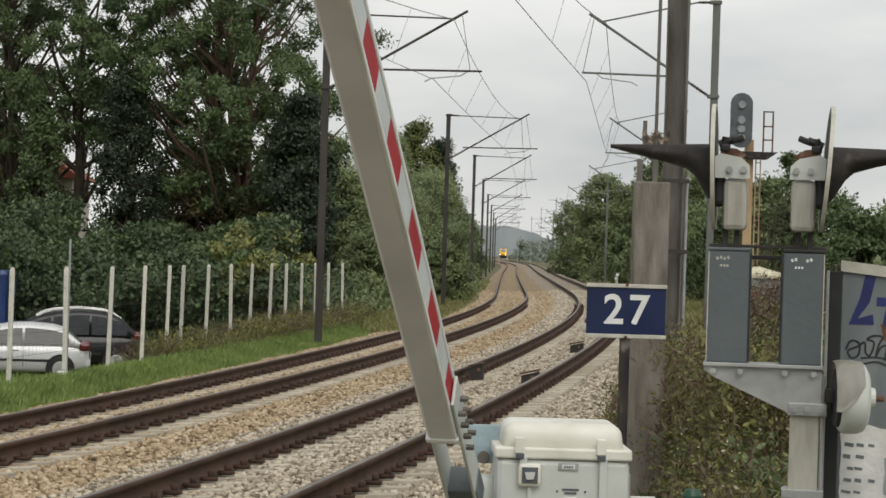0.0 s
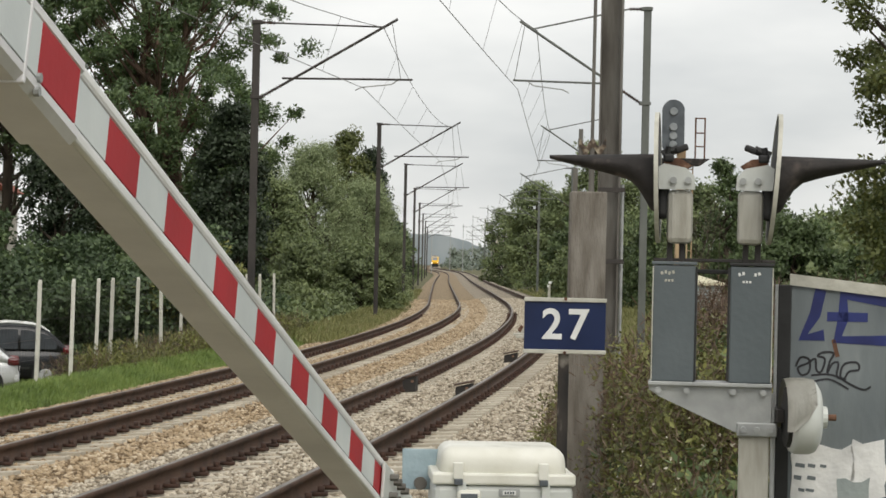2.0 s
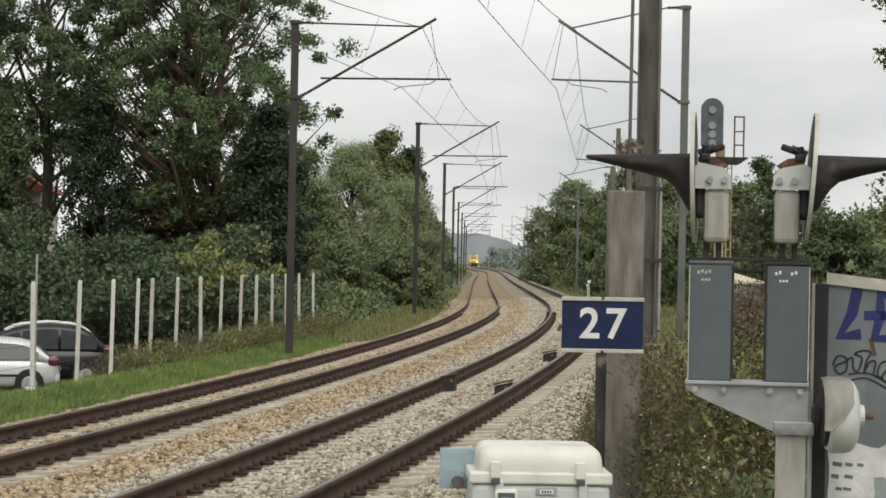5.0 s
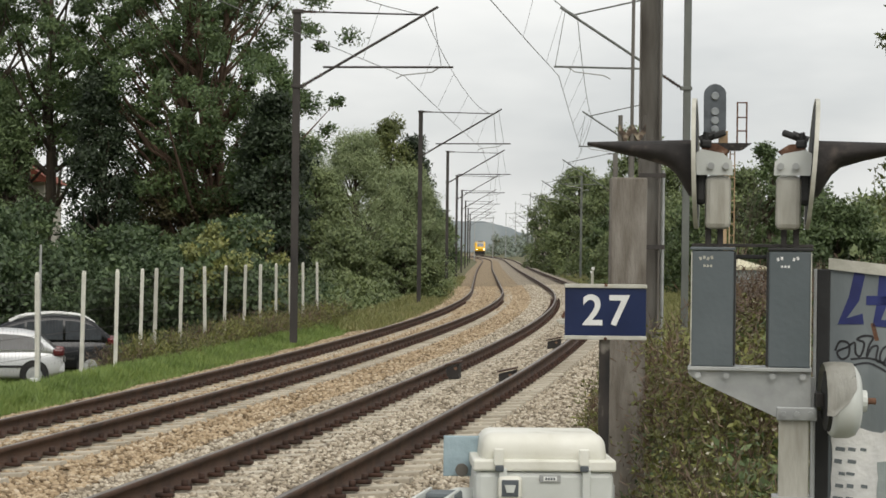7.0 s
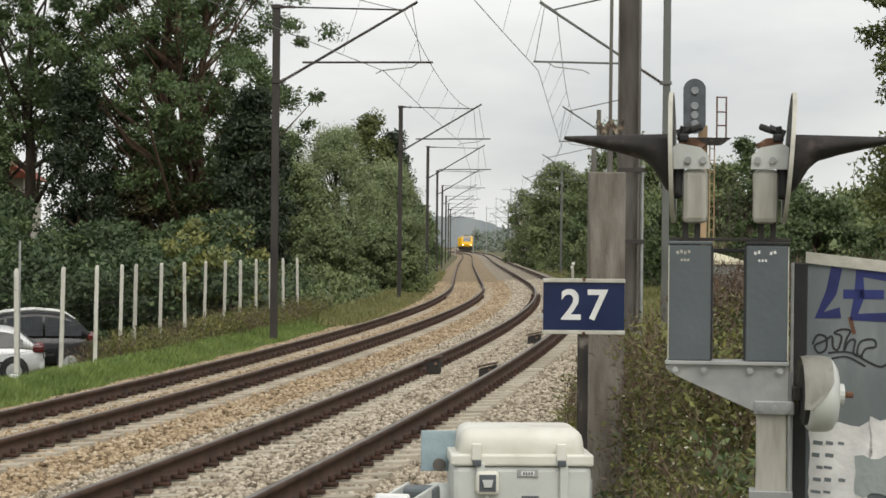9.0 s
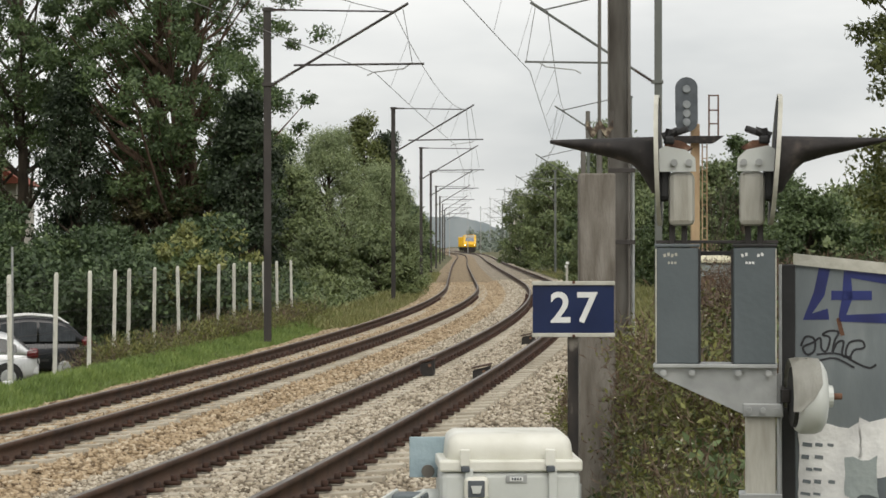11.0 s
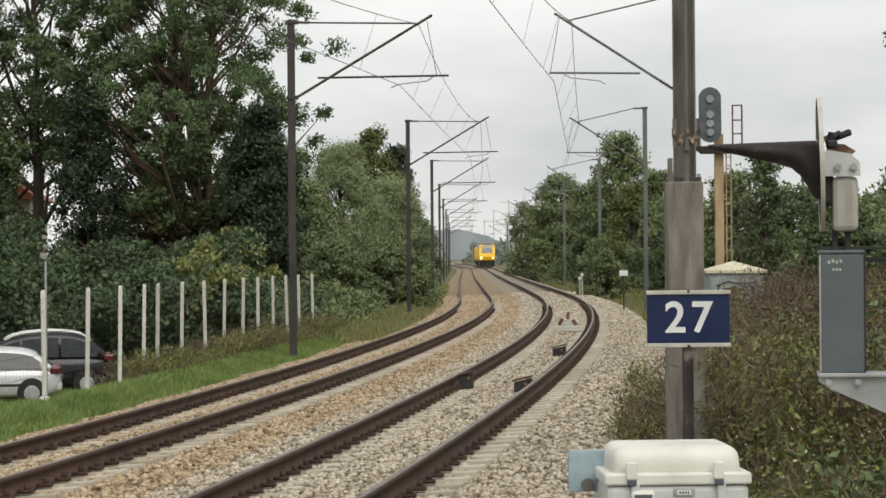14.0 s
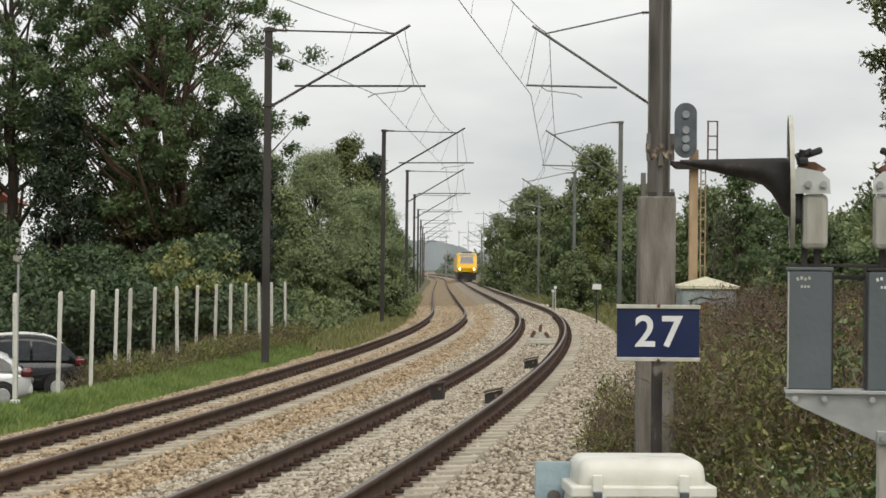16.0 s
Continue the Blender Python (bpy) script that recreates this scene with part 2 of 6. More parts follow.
CREAM_ROOF = material("cream_cabinet_roof", [(0.3, (0.50, 0.47, 0.33)), (0.7, (0.66, 0.62, 0.45))], scale=5, rough=0.6)
CABINET = material("grey_green_cabinet", [(0.3, (0.22, 0.26, 0.26)), (0.7, (0.33, 0.37, 0.36))], scale=5, rough=0.6)
SIGNAL_GREY = material("blue_grey_signal_plate", [(0.3, (0.06, 0.07, 0.08)), (0.7, (0.11, 0.125, 0.14))], scale=4, rough=0.55)
LENS_GREY = material("unlit_lens_glass", [(0.3, (0.20, 0.22, 0.23)), (0.7, (0.33, 0.35, 0.36))], scale=4, rough=0.2, bump=0)
TAN_POST = material("rust_stained_tan_post", [(0.3, (0.26, 0.16, 0.09)), (0.6, (0.45, 0.33, 0.20)), (0.85, (0.55, 0.46, 0.33))], scale=3, rough=0.85, stretch=(1, 1, 0.3))
TRAIN_YELLOW = material("yellow_locomotive_paint", [(0.3, (0.74, 0.40, 0.006)), (0.7, (0.85, 0.50, 0.012))], scale=0.8, rough=0.35, bump=0)
TRAIN_DARK = material("dark_underframe", [(0.3, (0.012, 0.011, 0.01)), (0.7, (0.035, 0.03, 0.026))], scale=2, rough=0.7)
TRAIN_GREY = material("pale_grey_cab_roof", [(0.3, (0.40, 0.40, 0.38)), (0.7, (0.52, 0.52, 0.50))], scale=2, rough=0.5)
WINDSCREEN = material("dark_windscreen_glass", [(0.4, (0.09, 0.11, 0.13)), (0.6, (0.14, 0.16, 0.18))], rough=0.08, bump=0)
HEADLAMP = glowing("lit_headlamp", (1.0, 0.93, 0.72), 6.0)
CAR_SILVER = material("silver_car_paint", [(0.4, (0.56, 0.57, 0.58)), (0.6, (0.62, 0.63, 0.64))], scale=1, rough=0.3, metal=0.2, bump=0)
CAR_DARK = material("black_car_paint", [(0.4, (0.010, 0.011, 0.013)), (0.6, (0.016, 0.017, 0.02))], scale=1, rough=0.2, metal=0.2, bump=0)
CAR_GLASS = material("tinted_car_glass", [(0.4, (0.015, 0.018, 0.02)), (0.6, (0.025, 0.03, 0.033))], rough=0.05, bump=0)
CAR_LAMP = material("red_tail_lamp", [(0.4, (0.085, 0.008, 0.01)), (0.6, (0.13, 0.012, 0.014))], rough=0.2, bump=0)
TYRE = material("tyre_rubber", [(0.4, (0.012, 0.012, 0.012)), (0.6, (0.022, 0.022, 0.022))], rough=0.8)
VAN_BLUE = material("dark_blue_van_paint", [(0.4, (0.012, 0.035, 0.13)), (0.6, (0.018, 0.05, 0.17))], scale=1, rough=0.3, bump=0)
TILE_RED = material("red_roof_tiles", [(0.3, (0.16, 0.045, 0.025)), (0.7, (0.30, 0.085, 0.05))], scale=3, rough=0.85, bump=0.5, bump_scale=20)
RENDER_WALL = material("cream_rendered_wall", [(0.3, (0.42, 0.39, 0.33)), (0.7, (0.55, 0.52, 0.45))], scale=2, rough=0.9)
# Distance haze is painted into the hill's blue-grey tones.
HILL = material("haze_tinted_wooded_hill", [(0.35, (0.27, 0.315, 0.345)), (0.65, (0.36, 0.40, 0.425))], scale=0.02, rough=1.0, bump=0)
PALE_BUILDING = material("pale_distant_building", [(0.3, (0.42, 0.37, 0.32)), (0.7, (0.5, 0.45, 0.40))], scale=0.5, rough=0.9)


# ---- mesh tools ----
def part(name, bm, mat, parent=None, label="", smooth=False):
    """Links a bmesh as one mesh object, under its thing where one is given."""
    me = bpy.data.meshes.new(name)
    bmesh.ops.recalc_face_normals(bm, faces=bm.faces)
    bm.to_mesh(me)
    bm.free()
    me.materials.append(mat)
    if smooth:
        for p in me.polygons:
            p.use_smooth = True
    ob = new(name, me)
    if parent is not None:
        ob.parent = parent
    if label:
        ob["label"] = label
    return ob


def thing(name, m, label, category, group="", kind=""):
    ob = new(name)
    ob.empty_display_size = 0.2
    ob.matrix_world = m
    return tagged(ob, label, category, group, kind)


def add_box(bm, c, s, bevel=0.0, turn=None):
    m = Matrix.Translation(c) @ (turn if turn is not None else Matrix()) @ Matrix.Diagonal((*s, 1))
    vs = bmesh.ops.create_cube(bm, size=1, matrix=m)["verts"]
    if bevel:
        es = {e for v in vs for e in v.link_edges}
        bmesh.ops.bevel(bm, geom=list(es), offset=bevel, segments=2, affect="EDGES", profile=0.5)
    return bm


def box(c, s, bevel=0.0, turn=None):
    return add_box(bmesh.new(), c, s, bevel, turn)


def add_rod(bm, a, b, r0, r1=None, n=8, caps=True):
    a, b = Vector(a), Vector(b)
    r1 = r0 if r1 is None else r1
    q = (b - a).to_track_quat("Z", "Y").to_matrix().to_4x4()
    m = Matrix.Translation((a + b) / 2) @ q
    bmesh.ops.create_cone(bm, cap_ends=caps, segments=n, radius1=r0, radius2=r1, depth=(b - a).length, matrix=m)
    return bm


def rod(a, b, r0, r1=None, n=8):
    return add_rod(bmesh.new(), a, b, r0, r1, n)


def tube(name, pts, r, mat, parent=None, label="", res=2, cyclic=False):
    """A bent round bar through points, as a mesh."""
    cu = bpy.data.curves.new(name, "CURVE")
    cu.dimensions, cu.bevel_depth, cu.bevel_resolution, cu.use_fill_caps = "3D", r, res, True
    sp = cu.splines.new("POLY")
    sp.points.add(len(pts) - 1)
    for p, c in zip(sp.points, pts):
        p.co = (*c, 1)
    sp.use_cyclic_u = cyclic
    tmp = bpy.data.objects.new(name, cu)
    me = bpy.data.meshes.new_from_object(tmp)
    bpy.data.objects.remove(tmp)
    me.materials.clear()
    me.materials.append(mat)
    ob = new(name, me)
    if parent is not None:
        ob.parent = parent
    if label:
        ob["label"] = label
    return ob


def prism(outline, depth, axis="y", at=0.0):
    """A plate with that outline: (x, z) for axis y, (y, z) for axis x, (x, y) for axis z."""
    bm = bmesh.new()
    def place(u, v, w):
        return {"y": (u, w, v), "x": (w, u, v), "z": (u, v, w)}[axis]
    a = [bm.verts.new(place(u, v, at - depth / 2)) for u, v in outline]
    b = [bm.verts.new(place(u, v, at + depth / 2)) for u, v in outline]
    bm.faces.new(a)
    bm.faces.new(b[::-1])
    for i in range(len(a)):
        j = (i + 1) % len(a)
        bm.faces.new((a[i], a[j], b[j], b[i]))
    return bm


def revolve(profile, n=20, m=None, open_ring=False):
    """A turned body from (radius, height) rows about z."""
    bm = bmesh.new()
    rings = []
    for r, z in profile:
        rings.append([bm.verts.new((r * math.cos(2 * math.pi * k / n), r * math.sin(2 * math.pi * k / n), z)) for k in range(n)])
    for a, b in zip(rings, rings[1:]):
        for k in range(n):
            bm.faces.new((a[k], a[(k + 1) % n], b[(k + 1) % n], b[k]))
    if open_ring:
        for k in range(n):
            bm.faces.new((rings[-1][k], rings[-1][(k + 1) % n], rings[0][(k + 1) % n], rings[0][k]))
    else:
        bm.faces.new(rings[0][::-1])
        bm.faces.new(rings[-1])
    if m is not None:
        bmesh.ops.transform(bm, matrix=m, verts=bm.verts)
    return bm


def raw_mesh(name, verts, loops, size, mat, parent=None, smooth=False):
    """A mesh from arrays: faces of one size."""
    me = bpy.data.meshes.new(name)
    n = len(loops) // size
    me.vertices.add(len(verts))
    me.vertices.foreach_set("co", np.asarray(verts, np.float32).ravel())
    me.loops.add(len(loops))
    me.loops.foreach_set("vertex_index", np.asarray(loops, np.int32))
    me.polygons.add(n)
    me.polygons.foreach_set("loop_start", np.arange(n, dtype=np.int32) * size)
    if smooth:
        me.polygons.foreach_set("use_smooth", np.ones(n, bool))
    me.update(calc_edges=True)
    me.materials.append(mat)
    ob = new(name, me)
    if parent is not None:
        ob.parent = parent
    return ob


rng = np.random.default_rng(7)


def unit(n):
    v = rng.normal(size=(n, 3))
    return v / np.linalg.norm(v, axis=1, keepdims=True)


def leaf_arrays(at, size, slim=0.55, up=0.0, droop=0.0, face=None):
    """Folded four-cornered leaves at those points, in random directions or turned to face outwards."""
    n = len(at)
    along = unit(n)
    along[:, 2] += up - droop
    along /= np.linalg.norm(along, axis=1, keepdims=True)
    side = np.cross(along, unit(n) if face is None else face + 0.55 * unit(n))
    side /= np.linalg.norm(side, axis=1, keepdims=True) + 1e-9
    bend = np.cross(along, side)
    s = (np.asarray(size) * rng.uniform(0.6, 1.35, n))[:, None]
    v = np.stack([at, at + s * (0.5 * along + 0.5 * slim * side + 0.12 * bend), at + s * along, at + s * (0.5 * along - 0.5 * slim * side + 0.12 * bend)], 1)
    return v.reshape(-1, 3)


def leaves(name, at, size, mat, parent=None, slim=0.55, up=0.0, droop=0.0, face=None):
    v = leaf_arrays(at, size, slim, up, droop, face)
    return raw_mesh(name, v, np.arange(len(v)), 4, mat, parent)


# ---- plan of the line ----
GAUGE, TRACKS = 1.505, 3.73
BEND_END, TURN0, X0 = 117.0, 0.1427, -3.05
RADIUS_END = X0 + TURN0 * BEND_END / 2


def rail_x(y):
    """The outer rail of the near track in plan; the bend runs out into a straight."""
    y = np.asarray(y, float)
    u, w = np.clip((y - 200) / 220, 0, 1), np.clip((y - 420) / 400, 0, 1)
    far = 0.6 * u * u * (3 - 2 * u) - 6.2 * w * w * (3 - 2 * w)
    return np.where(y < BEND_END, X0 + TURN0 * y - TURN0 * y * y / (2 * BEND_END), RADIUS_END + far)


def heading(y):
    return math.atan(max(0.0, TURN0 * (1 - y / BEND_END)))


def on_line(y, off, z=0.0):
    h = heading(y)
    return Vector((float(rail_x(y)) + off * math.cos(h), y - off * math.sin(h), z))


def cant(y):
    return 0.09 * min(1.0, max(0.0, (140 - y) / 60))


def bed_height(y, off):
    """Height of the track bed at that offset from the outer rail."""
    k = cant(y) / GAUGE
    near = -0.20 + min(0.0, max(off, -2.3)) * k
    far = -0.36 + min(0.0, max(off, -6.4) + TRACKS) * k
    f = min(1.0, max(0.0, (-2.3 - off) / 0.7))
    return near + (far - near) * f


def smoothstep(a, b, x):
    t = np.clip((np.asarray(x, float) - a) / (b - a), 0, 1)
    return t * t * (3 - 2 * t)


def ground_z(x, y):
    s = np.asarray(x, float) - rail_x(y)
    z = -0.42 + 0.0 * s
    z = z - 1.43 * smoothstep(-7.3, -10.8, s) * smoothstep(20, 32, y)          # car park lies lower
    z = z + 1.6 * smoothstep(-19, -32, s) * smoothstep(30, 60, y)
    z = z - 0.2 * smoothstep(1.6, 2.6, s) * smoothstep(6, 12, y)
    z = z + (1.15 * smoothstep(2.35, 3.1, s) + 0.35 * smoothstep(5, 13, s)) * smoothstep(9, 14, y) * (1 - 0.75 * smoothstep(45, 75, y))
    z = z + 0.30 * smoothstep(10.5, 9.0, y) * smoothstep(1.0, 2.0, s)
    return z


# ---- ground ----
def build_ground():
    xs = np.concatenate([-np.geomspace(30, 2600, 18)[::-1], np.arange(-29, 31, 1.0), np.geomspace(31, 2600, 18)])
    ys = np.concatenate([[-400, -120, -40, -15], np.arange(-8, 150, 1.5), np.geomspace(150, 4200, 34)])
    gx, gy = np.meshgrid(xs, ys)
    wav = 0.05 * np.sin(gx * 1.3 + gy * 0.7) * np.sin(gy * 0.9 - gx * 0.4)
    off = np.abs(gx - (rail_x(gy) - 2.6)) > 5
    gz = ground_z(gx, gy) + wav * off - 0.25 * ~off
    v = np.stack([gx, gy, gz], -1).reshape(-1, 3)
    w, h = len(xs), len(ys)
    i = (np.arange(h - 1)[:, None] * w + np.arange(w - 1)).ravel()
    f = np.stack([i, i + 1, i + w + 1, i + w], -1).ravel()
    ob = raw_mesh("ground", v, f, 4, GROUND, smooth=True)
    tagged(ob, "rough earth ground under grass and weeds beside the line", "ground", kind="structure")


def build_bed():
    """The ballast bed: a ridge of broken stone with sloping shoulders."""
    ys = np.concatenate([np.arange(-6, 140, 1.0), np.arange(140, 1500, 20.0)])
    for name, offs, mat, label in (("ballast_bed_near", (-2.6, -1.9, -1.5, -0.75, 0, 0.7, 1.25, 2.0, 2.55), BED, "pale grey broken-stone bed of the near track"),
                                   ("ballast_bed_far", (-7.3, -6.7, -6.15, -5.6, -5.2, -4.5, -3.7, -3.1, -2.6), BED_RUSTY, "rust-brown broken-stone bed of the far track")):
        v = []
        for y in ys:
            for o in offs:
                drop = 0.34 * smoothstep(1.25, 2.55, o) + 0.12 * smoothstep(-6.1, -7.3, o)
                z = bed_height(y, o) - drop
                far_k = float(smoothstep(62, 92, y))
                if o < -5.6:
                    o = -5.6 + (o + 5.6) * (1 - 0.62 * far_k)
                elif o > 0.7:
                    o = 0.7 + (o - 0.7) * (1 - 0.45 * far_k)
                v.append(on_line(y, o, float(z) - 0.03))
        w, h = len(offs), len(ys)
        i = (np.arange(h - 1)[:, None] * w + np.arange(w - 1)).ravel()
        f = np.stack([i, i + 1, i + w + 1, i + w], -1).ravel()
        tagged(raw_mesh(name, [tuple(p) for p in v], f, 4, mat, smooth=True), label, "ballast", kind="structure")


def build_stones(name, o0, o1, y0, y1, n, size, mat, label):
    """Loose stones over the bed."""
    y = rng.uniform(y0, y1, n) if y1 - y0 < 15 else y0 * (y1 / y0) ** rng.uniform(0, 1, n)
    o = rng.uniform(o0, o1, n)
    pts = np.array([on_line(a, b, float(bed_height(a, b) - 0.34 * smoothstep(1.25, 2.55, b) - 0.12 * smoothstep(-6.1, -7.3, b))) for a, b in zip(y, o)])
    keep = np.ones(n, bool)
    for r in (0, -GAUGE, -TRACKS, -TRACKS - GAUGE):
        keep &= np.abs(o - r) > 0.11
    pts = pts[keep]
    n = len(pts)
    base = np.array([(1, 0, 0), (-1, 0, 0), (0, 1, 0), (0, -1, 0), (0, 0, 1), (0, 0, -1)], float)
    tri = np.array([(0, 2, 4), (2, 1, 4), (1, 3, 4), (3, 0, 4), (2, 0, 5), (1, 2, 5), (3, 1, 5), (0, 3, 5)])
    a, b = unit(n), unit(n)
    b = np.cross(a, b)
    b /= np.linalg.norm(b, axis=1, keepdims=True)
    c = np.cross(a, b)
    rot = np.stack([a, b, c], 1)
    s = size * rng.uniform(0.55, 1.25, (n, 6, 1)) * rng.uniform(0.7, 1.3, (n, 1, 1))
    v = np.einsum("vk,nkj->nvj", base, rot) * s
    v[:, :, 2] *= 0.75
    v = (v + pts[:, None] - (0, 0, 0.012)).reshape(-1, 3)
    f = (tri[None] + 6 * np.arange(n)[:, None, None]).ravel()
    tagged(raw_mesh(name, v, f, 3, mat), label, "ballast", kind="stuff")


def rail_mesh(off, y0, y1, zfun, head_only):
    """A rail swept along the line: foot, web and head, or the worn running surface alone."""
    half = [(0.0, -0.172), (0.072, -0.172), (0.072, -0.162), (0.012, -0.142), (0.010, -0.055), (0.034, -0.042), (0.036, -0.008), (0.028, 0.0)]
    prof = half[1:] + [(-x, z) for x, z in half[:0:-1]]
    if head_only:
        prof = [(0.022, -0.0005), (0.020, 0.0015), (-0.024, 0.0015), (-0.026, -0.0005)]
    ys = np.concatenate([np.arange(y0, min(y1, 150), 1.0), np.arange(150, y1, 15.0)]) if y1 > 150 else np.arange(y0, y1, 1.0)
    v, n = [], len(prof)
    for y in ys:
        for x, z in prof:
            v.append(tuple(on_line(y, off + x, zfun(y) + z)))
    f = []
    for k in range(len(ys) - 1):
        for j in range(n if not head_only else n - 1):
            a, b = k * n + j, k * n + (j + 1) % n
            f += [a, b, b + n, a + n]
    return v, f


def build_track(name, off, drop, label):
    tr = thing(name, Matrix(), label, "track", kind="structure")
    for o, zf in ((off, lambda y: drop), (off - GAUGE, lambda y: drop - cant(y))):
        v, f = rail_mesh(o, -6, 1400, zf, False)
        r = raw_mesh("rail", v, f, 4, RAIL, tr)
        v, f = rail_mesh(o, -6, 1400, zf, True)
        raw_mesh("running_surface", v, f, 4, RAIL_TOP, r)
    # fastenings, joined
    y = 8.0
    spots = []
    while y < 95:
        spots.append(y)
        y += 0.6 * math.cos(heading(y))
    fv, ff = [], []
    cube = np.array([(x, y, z) for x in (-.5, .5) for y in (-.5, .5) for z in (-.5, .5)])
    quads = np.array([(0, 1, 3, 2), (4, 6, 7, 5), (0, 4, 5, 1), (2, 3, 7, 6), (0, 2, 6, 4), (1, 5, 7, 3)])
    for y in spots:
        h = heading(y)
        ca, sa = math.cos(h), math.sin(h)
        for o, z in ((off, drop), (off - GAUGE, drop - cant(y))):
            for sd in (-1, 1):
                for dx, dz, sx, sy, sz in ((0.125, -0.150, 0.13, 0.11, 0.035), (0.14, -0.118, 0.05, 0.05, 0.065)):
                    p = on_line(y, o + sd * dx, z + dz)
                    c = cube * (sx, sy, sz)
                    c = np.stack([c[:, 0] * ca + c[:, 1] * sa, -c[:, 0] * sa + c[:, 1] * ca, c[:, 2]], 1) + np.array(p)
                    ff.append(quads + len(fv) * 8)
                    fv.append(c)
    ob = raw_mesh("fastenings", np.concatenate(fv), np.concatenate(ff).ravel(), 4, FASTENER, tr)
    tagged(ob, "rusty clips and bolts along both rails", kind="stuff")
    return tr


def build_sleepers(tr, off, drop):
    """Two-block concrete sleepers, one object each on one mesh."""
    bm = bmesh.new()
    for cx in (0.0, -GAUGE):
        top = [(-0.38, -0.11), (0.42, -0.11), (0.42, 0.11), (-0.38, 0.11)]
        lo = [bm.verts.new((cx + (x * 1.05), y * 1.3, -0.36)) for x, y in top]
        hi = [bm.verts.new((cx + x, y, -0.178 - (0.015 if abs(x) > 0.3 else 0))) for x, y in top]
        bm.faces.new(hi)
        for i in range(4):
            j = (i + 1) % 4
            bm.faces.new((lo[i], lo[j], hi[j], hi[i]))
    first = None
    y = 8.0
    while y < 128:
        h = heading(y)
        m = Matrix.Translation(on_line(y, off, drop)) @ Matrix.Rotation(-h, 4, "Z") @ Matrix.Rotation(math.atan(cant(y) / GAUGE) * -1, 4, "Y")
        if first is None:
            first = part("sleeper", bm, SLEEPER, tr)
            ob = first
        else:
            ob = new("sleeper", first.data)
            ob.parent = tr
        ob.matrix_basis = m
        y += 0.6 * math.cos(h)


build_ground()
build_bed()
track_near = build_track("track_near", 0.0, 0.0, "near railway track of brown steel rails on concrete sleepers")
track_far = build_track("track_far", -TRACKS, -0.16, "far railway track of brown steel rails on concrete sleepers")


# ---- catenary ----
def span_points(a, b, sag, n=10):
    return [Vector(a).lerp(Vector(b), k / n) - Vector((0, 0, 4 * sag * (k / n) * (1 - k / n))) for k in range(n + 1)]


def h_beam(z0, z1, w, d, f=0.014):
    """An H-section column of one outline."""
    x, y, i = w / 2, d / 2, f / 2
    outline = [(-x, -y), (x, -y), (x, -y + f), (i, -y + f), (i, y - f), (x, y - f), (x, y), (-x, y), (-x, y - f), (-i, y - f), (-i, -y + f), (-x, -y + f)]
    return prism(outline, z1 - z0, "z", (z0 + z1) / 2)


def catenary_mast(x, y, z0, top, side, reach, tip_drop=0.0, mat=MAST_STEEL, w=0.17):
    """A steel mast with its bracket. side: +1 where the arm reaches towards +x."""
    m = thing("catenary_mast", pose(x, y, z0), ("grey" if mat is MAST_GREY else "dark") + " steel overhead-line mast with a tubular bracket arm", "mast", "overhead line masts")
    H = top - z0
    part("mast", h_beam(0, H, w, w), mat, m)
    s = side
    T = H - tip_drop
    tip = Vector((s * reach, 0, T + 0.02))
    foot = Vector((s * 0.12, 0, T - 1.82))
    low_a, low_b = Vector((s * (0.62 + 0.8 * tip_drop), 0, T - 1.36)), Vector((s * (reach + 0.5 - 0.5 * tip_drop), 0, T - 1.33))
    strut = foot.lerp(tip, 0.16)
    tube("bracket_strut", [strut, tip + (tip - foot) * 0.04], 0.032, mat, m)
    part("strut_insulator", ribbed(foot, strut, 0.055), PORCELAIN, m)
    tube("top_stay", [Vector((s * 0.45, 0, H - 0.06)), Vector((s * (reach - 0.15), 0, T - 0.1))], 0.02, mat, m)
    part("stay_insulator", ribbed(Vector((s * 0.08, 0, H - 0.05)), Vector((s * 0.45, 0, H - 0.06)), 0.05), PORCELAIN, m)
    tube("registration_tube", [low_a, low_b], 0.025, mat, m)
    tube("steady_arm", [low_b - Vector((s * 0.35, 0, 0.02)), low_b - Vector((s * 0.5, 0, 0.12)), low_b - Vector((s * 1.2, 0, 0.2)), low_b - Vector((s * 1.35, 0, 0.28))], 0.015, GALVA, m)
    tube("hanger", [tip - Vector((0, 0, 0.05)), Vector((tip.x + s * 0.22, 0, low_b.z))], 0.008, WIRE, m)
    for z in (T - 1.82, H - 0.05):
        part("clamp", box((s * 0.02, 0, z), (w + 0.1, w + 0.06, 0.08), 0.006), mat, m)
    return m


def ribbed(a, b, r):
    """A stack of insulator sheds from a to b."""
    bm = bmesh.new()
    a, b = Vector(a), Vector(b)
    n = max(4, int((b - a).length / 0.07))
    add_rod(bm, a, b, r * 0.45, n=6)
    for k in range(n):
        c = a.lerp(b, (k + 0.5) / n)
        d = (b - a).normalized() * 0.02
        add_rod(bm, c - d, c + d, r, r * 0.5, n=8)
    return bm


LEFT_MASTS = [(-3.88, 56.0, 7.38), (-2.03, 97.6, 7.44), (-1.52, 139.0, 7.5), (-1.45, 184.0, 7.5), (-1.45, 230.0, 7.5), (-1.45, 280.0, 7.5), (-1.45, 330.0, 7.5), (-1.45, 385.0, 7.5)]
RIGHT_MASTS = [(5.42, 57.0, 8.0), (7.64, 97.0, 7.85), (8.2, 138.0, 7.45), (8.1, 182.0, 7.5), (8.1, 230.0, 7.5), (8.0, 280.0, 7.5), (8.0, 335.0, 7.5), (8.0, 390.0, 7.5)]


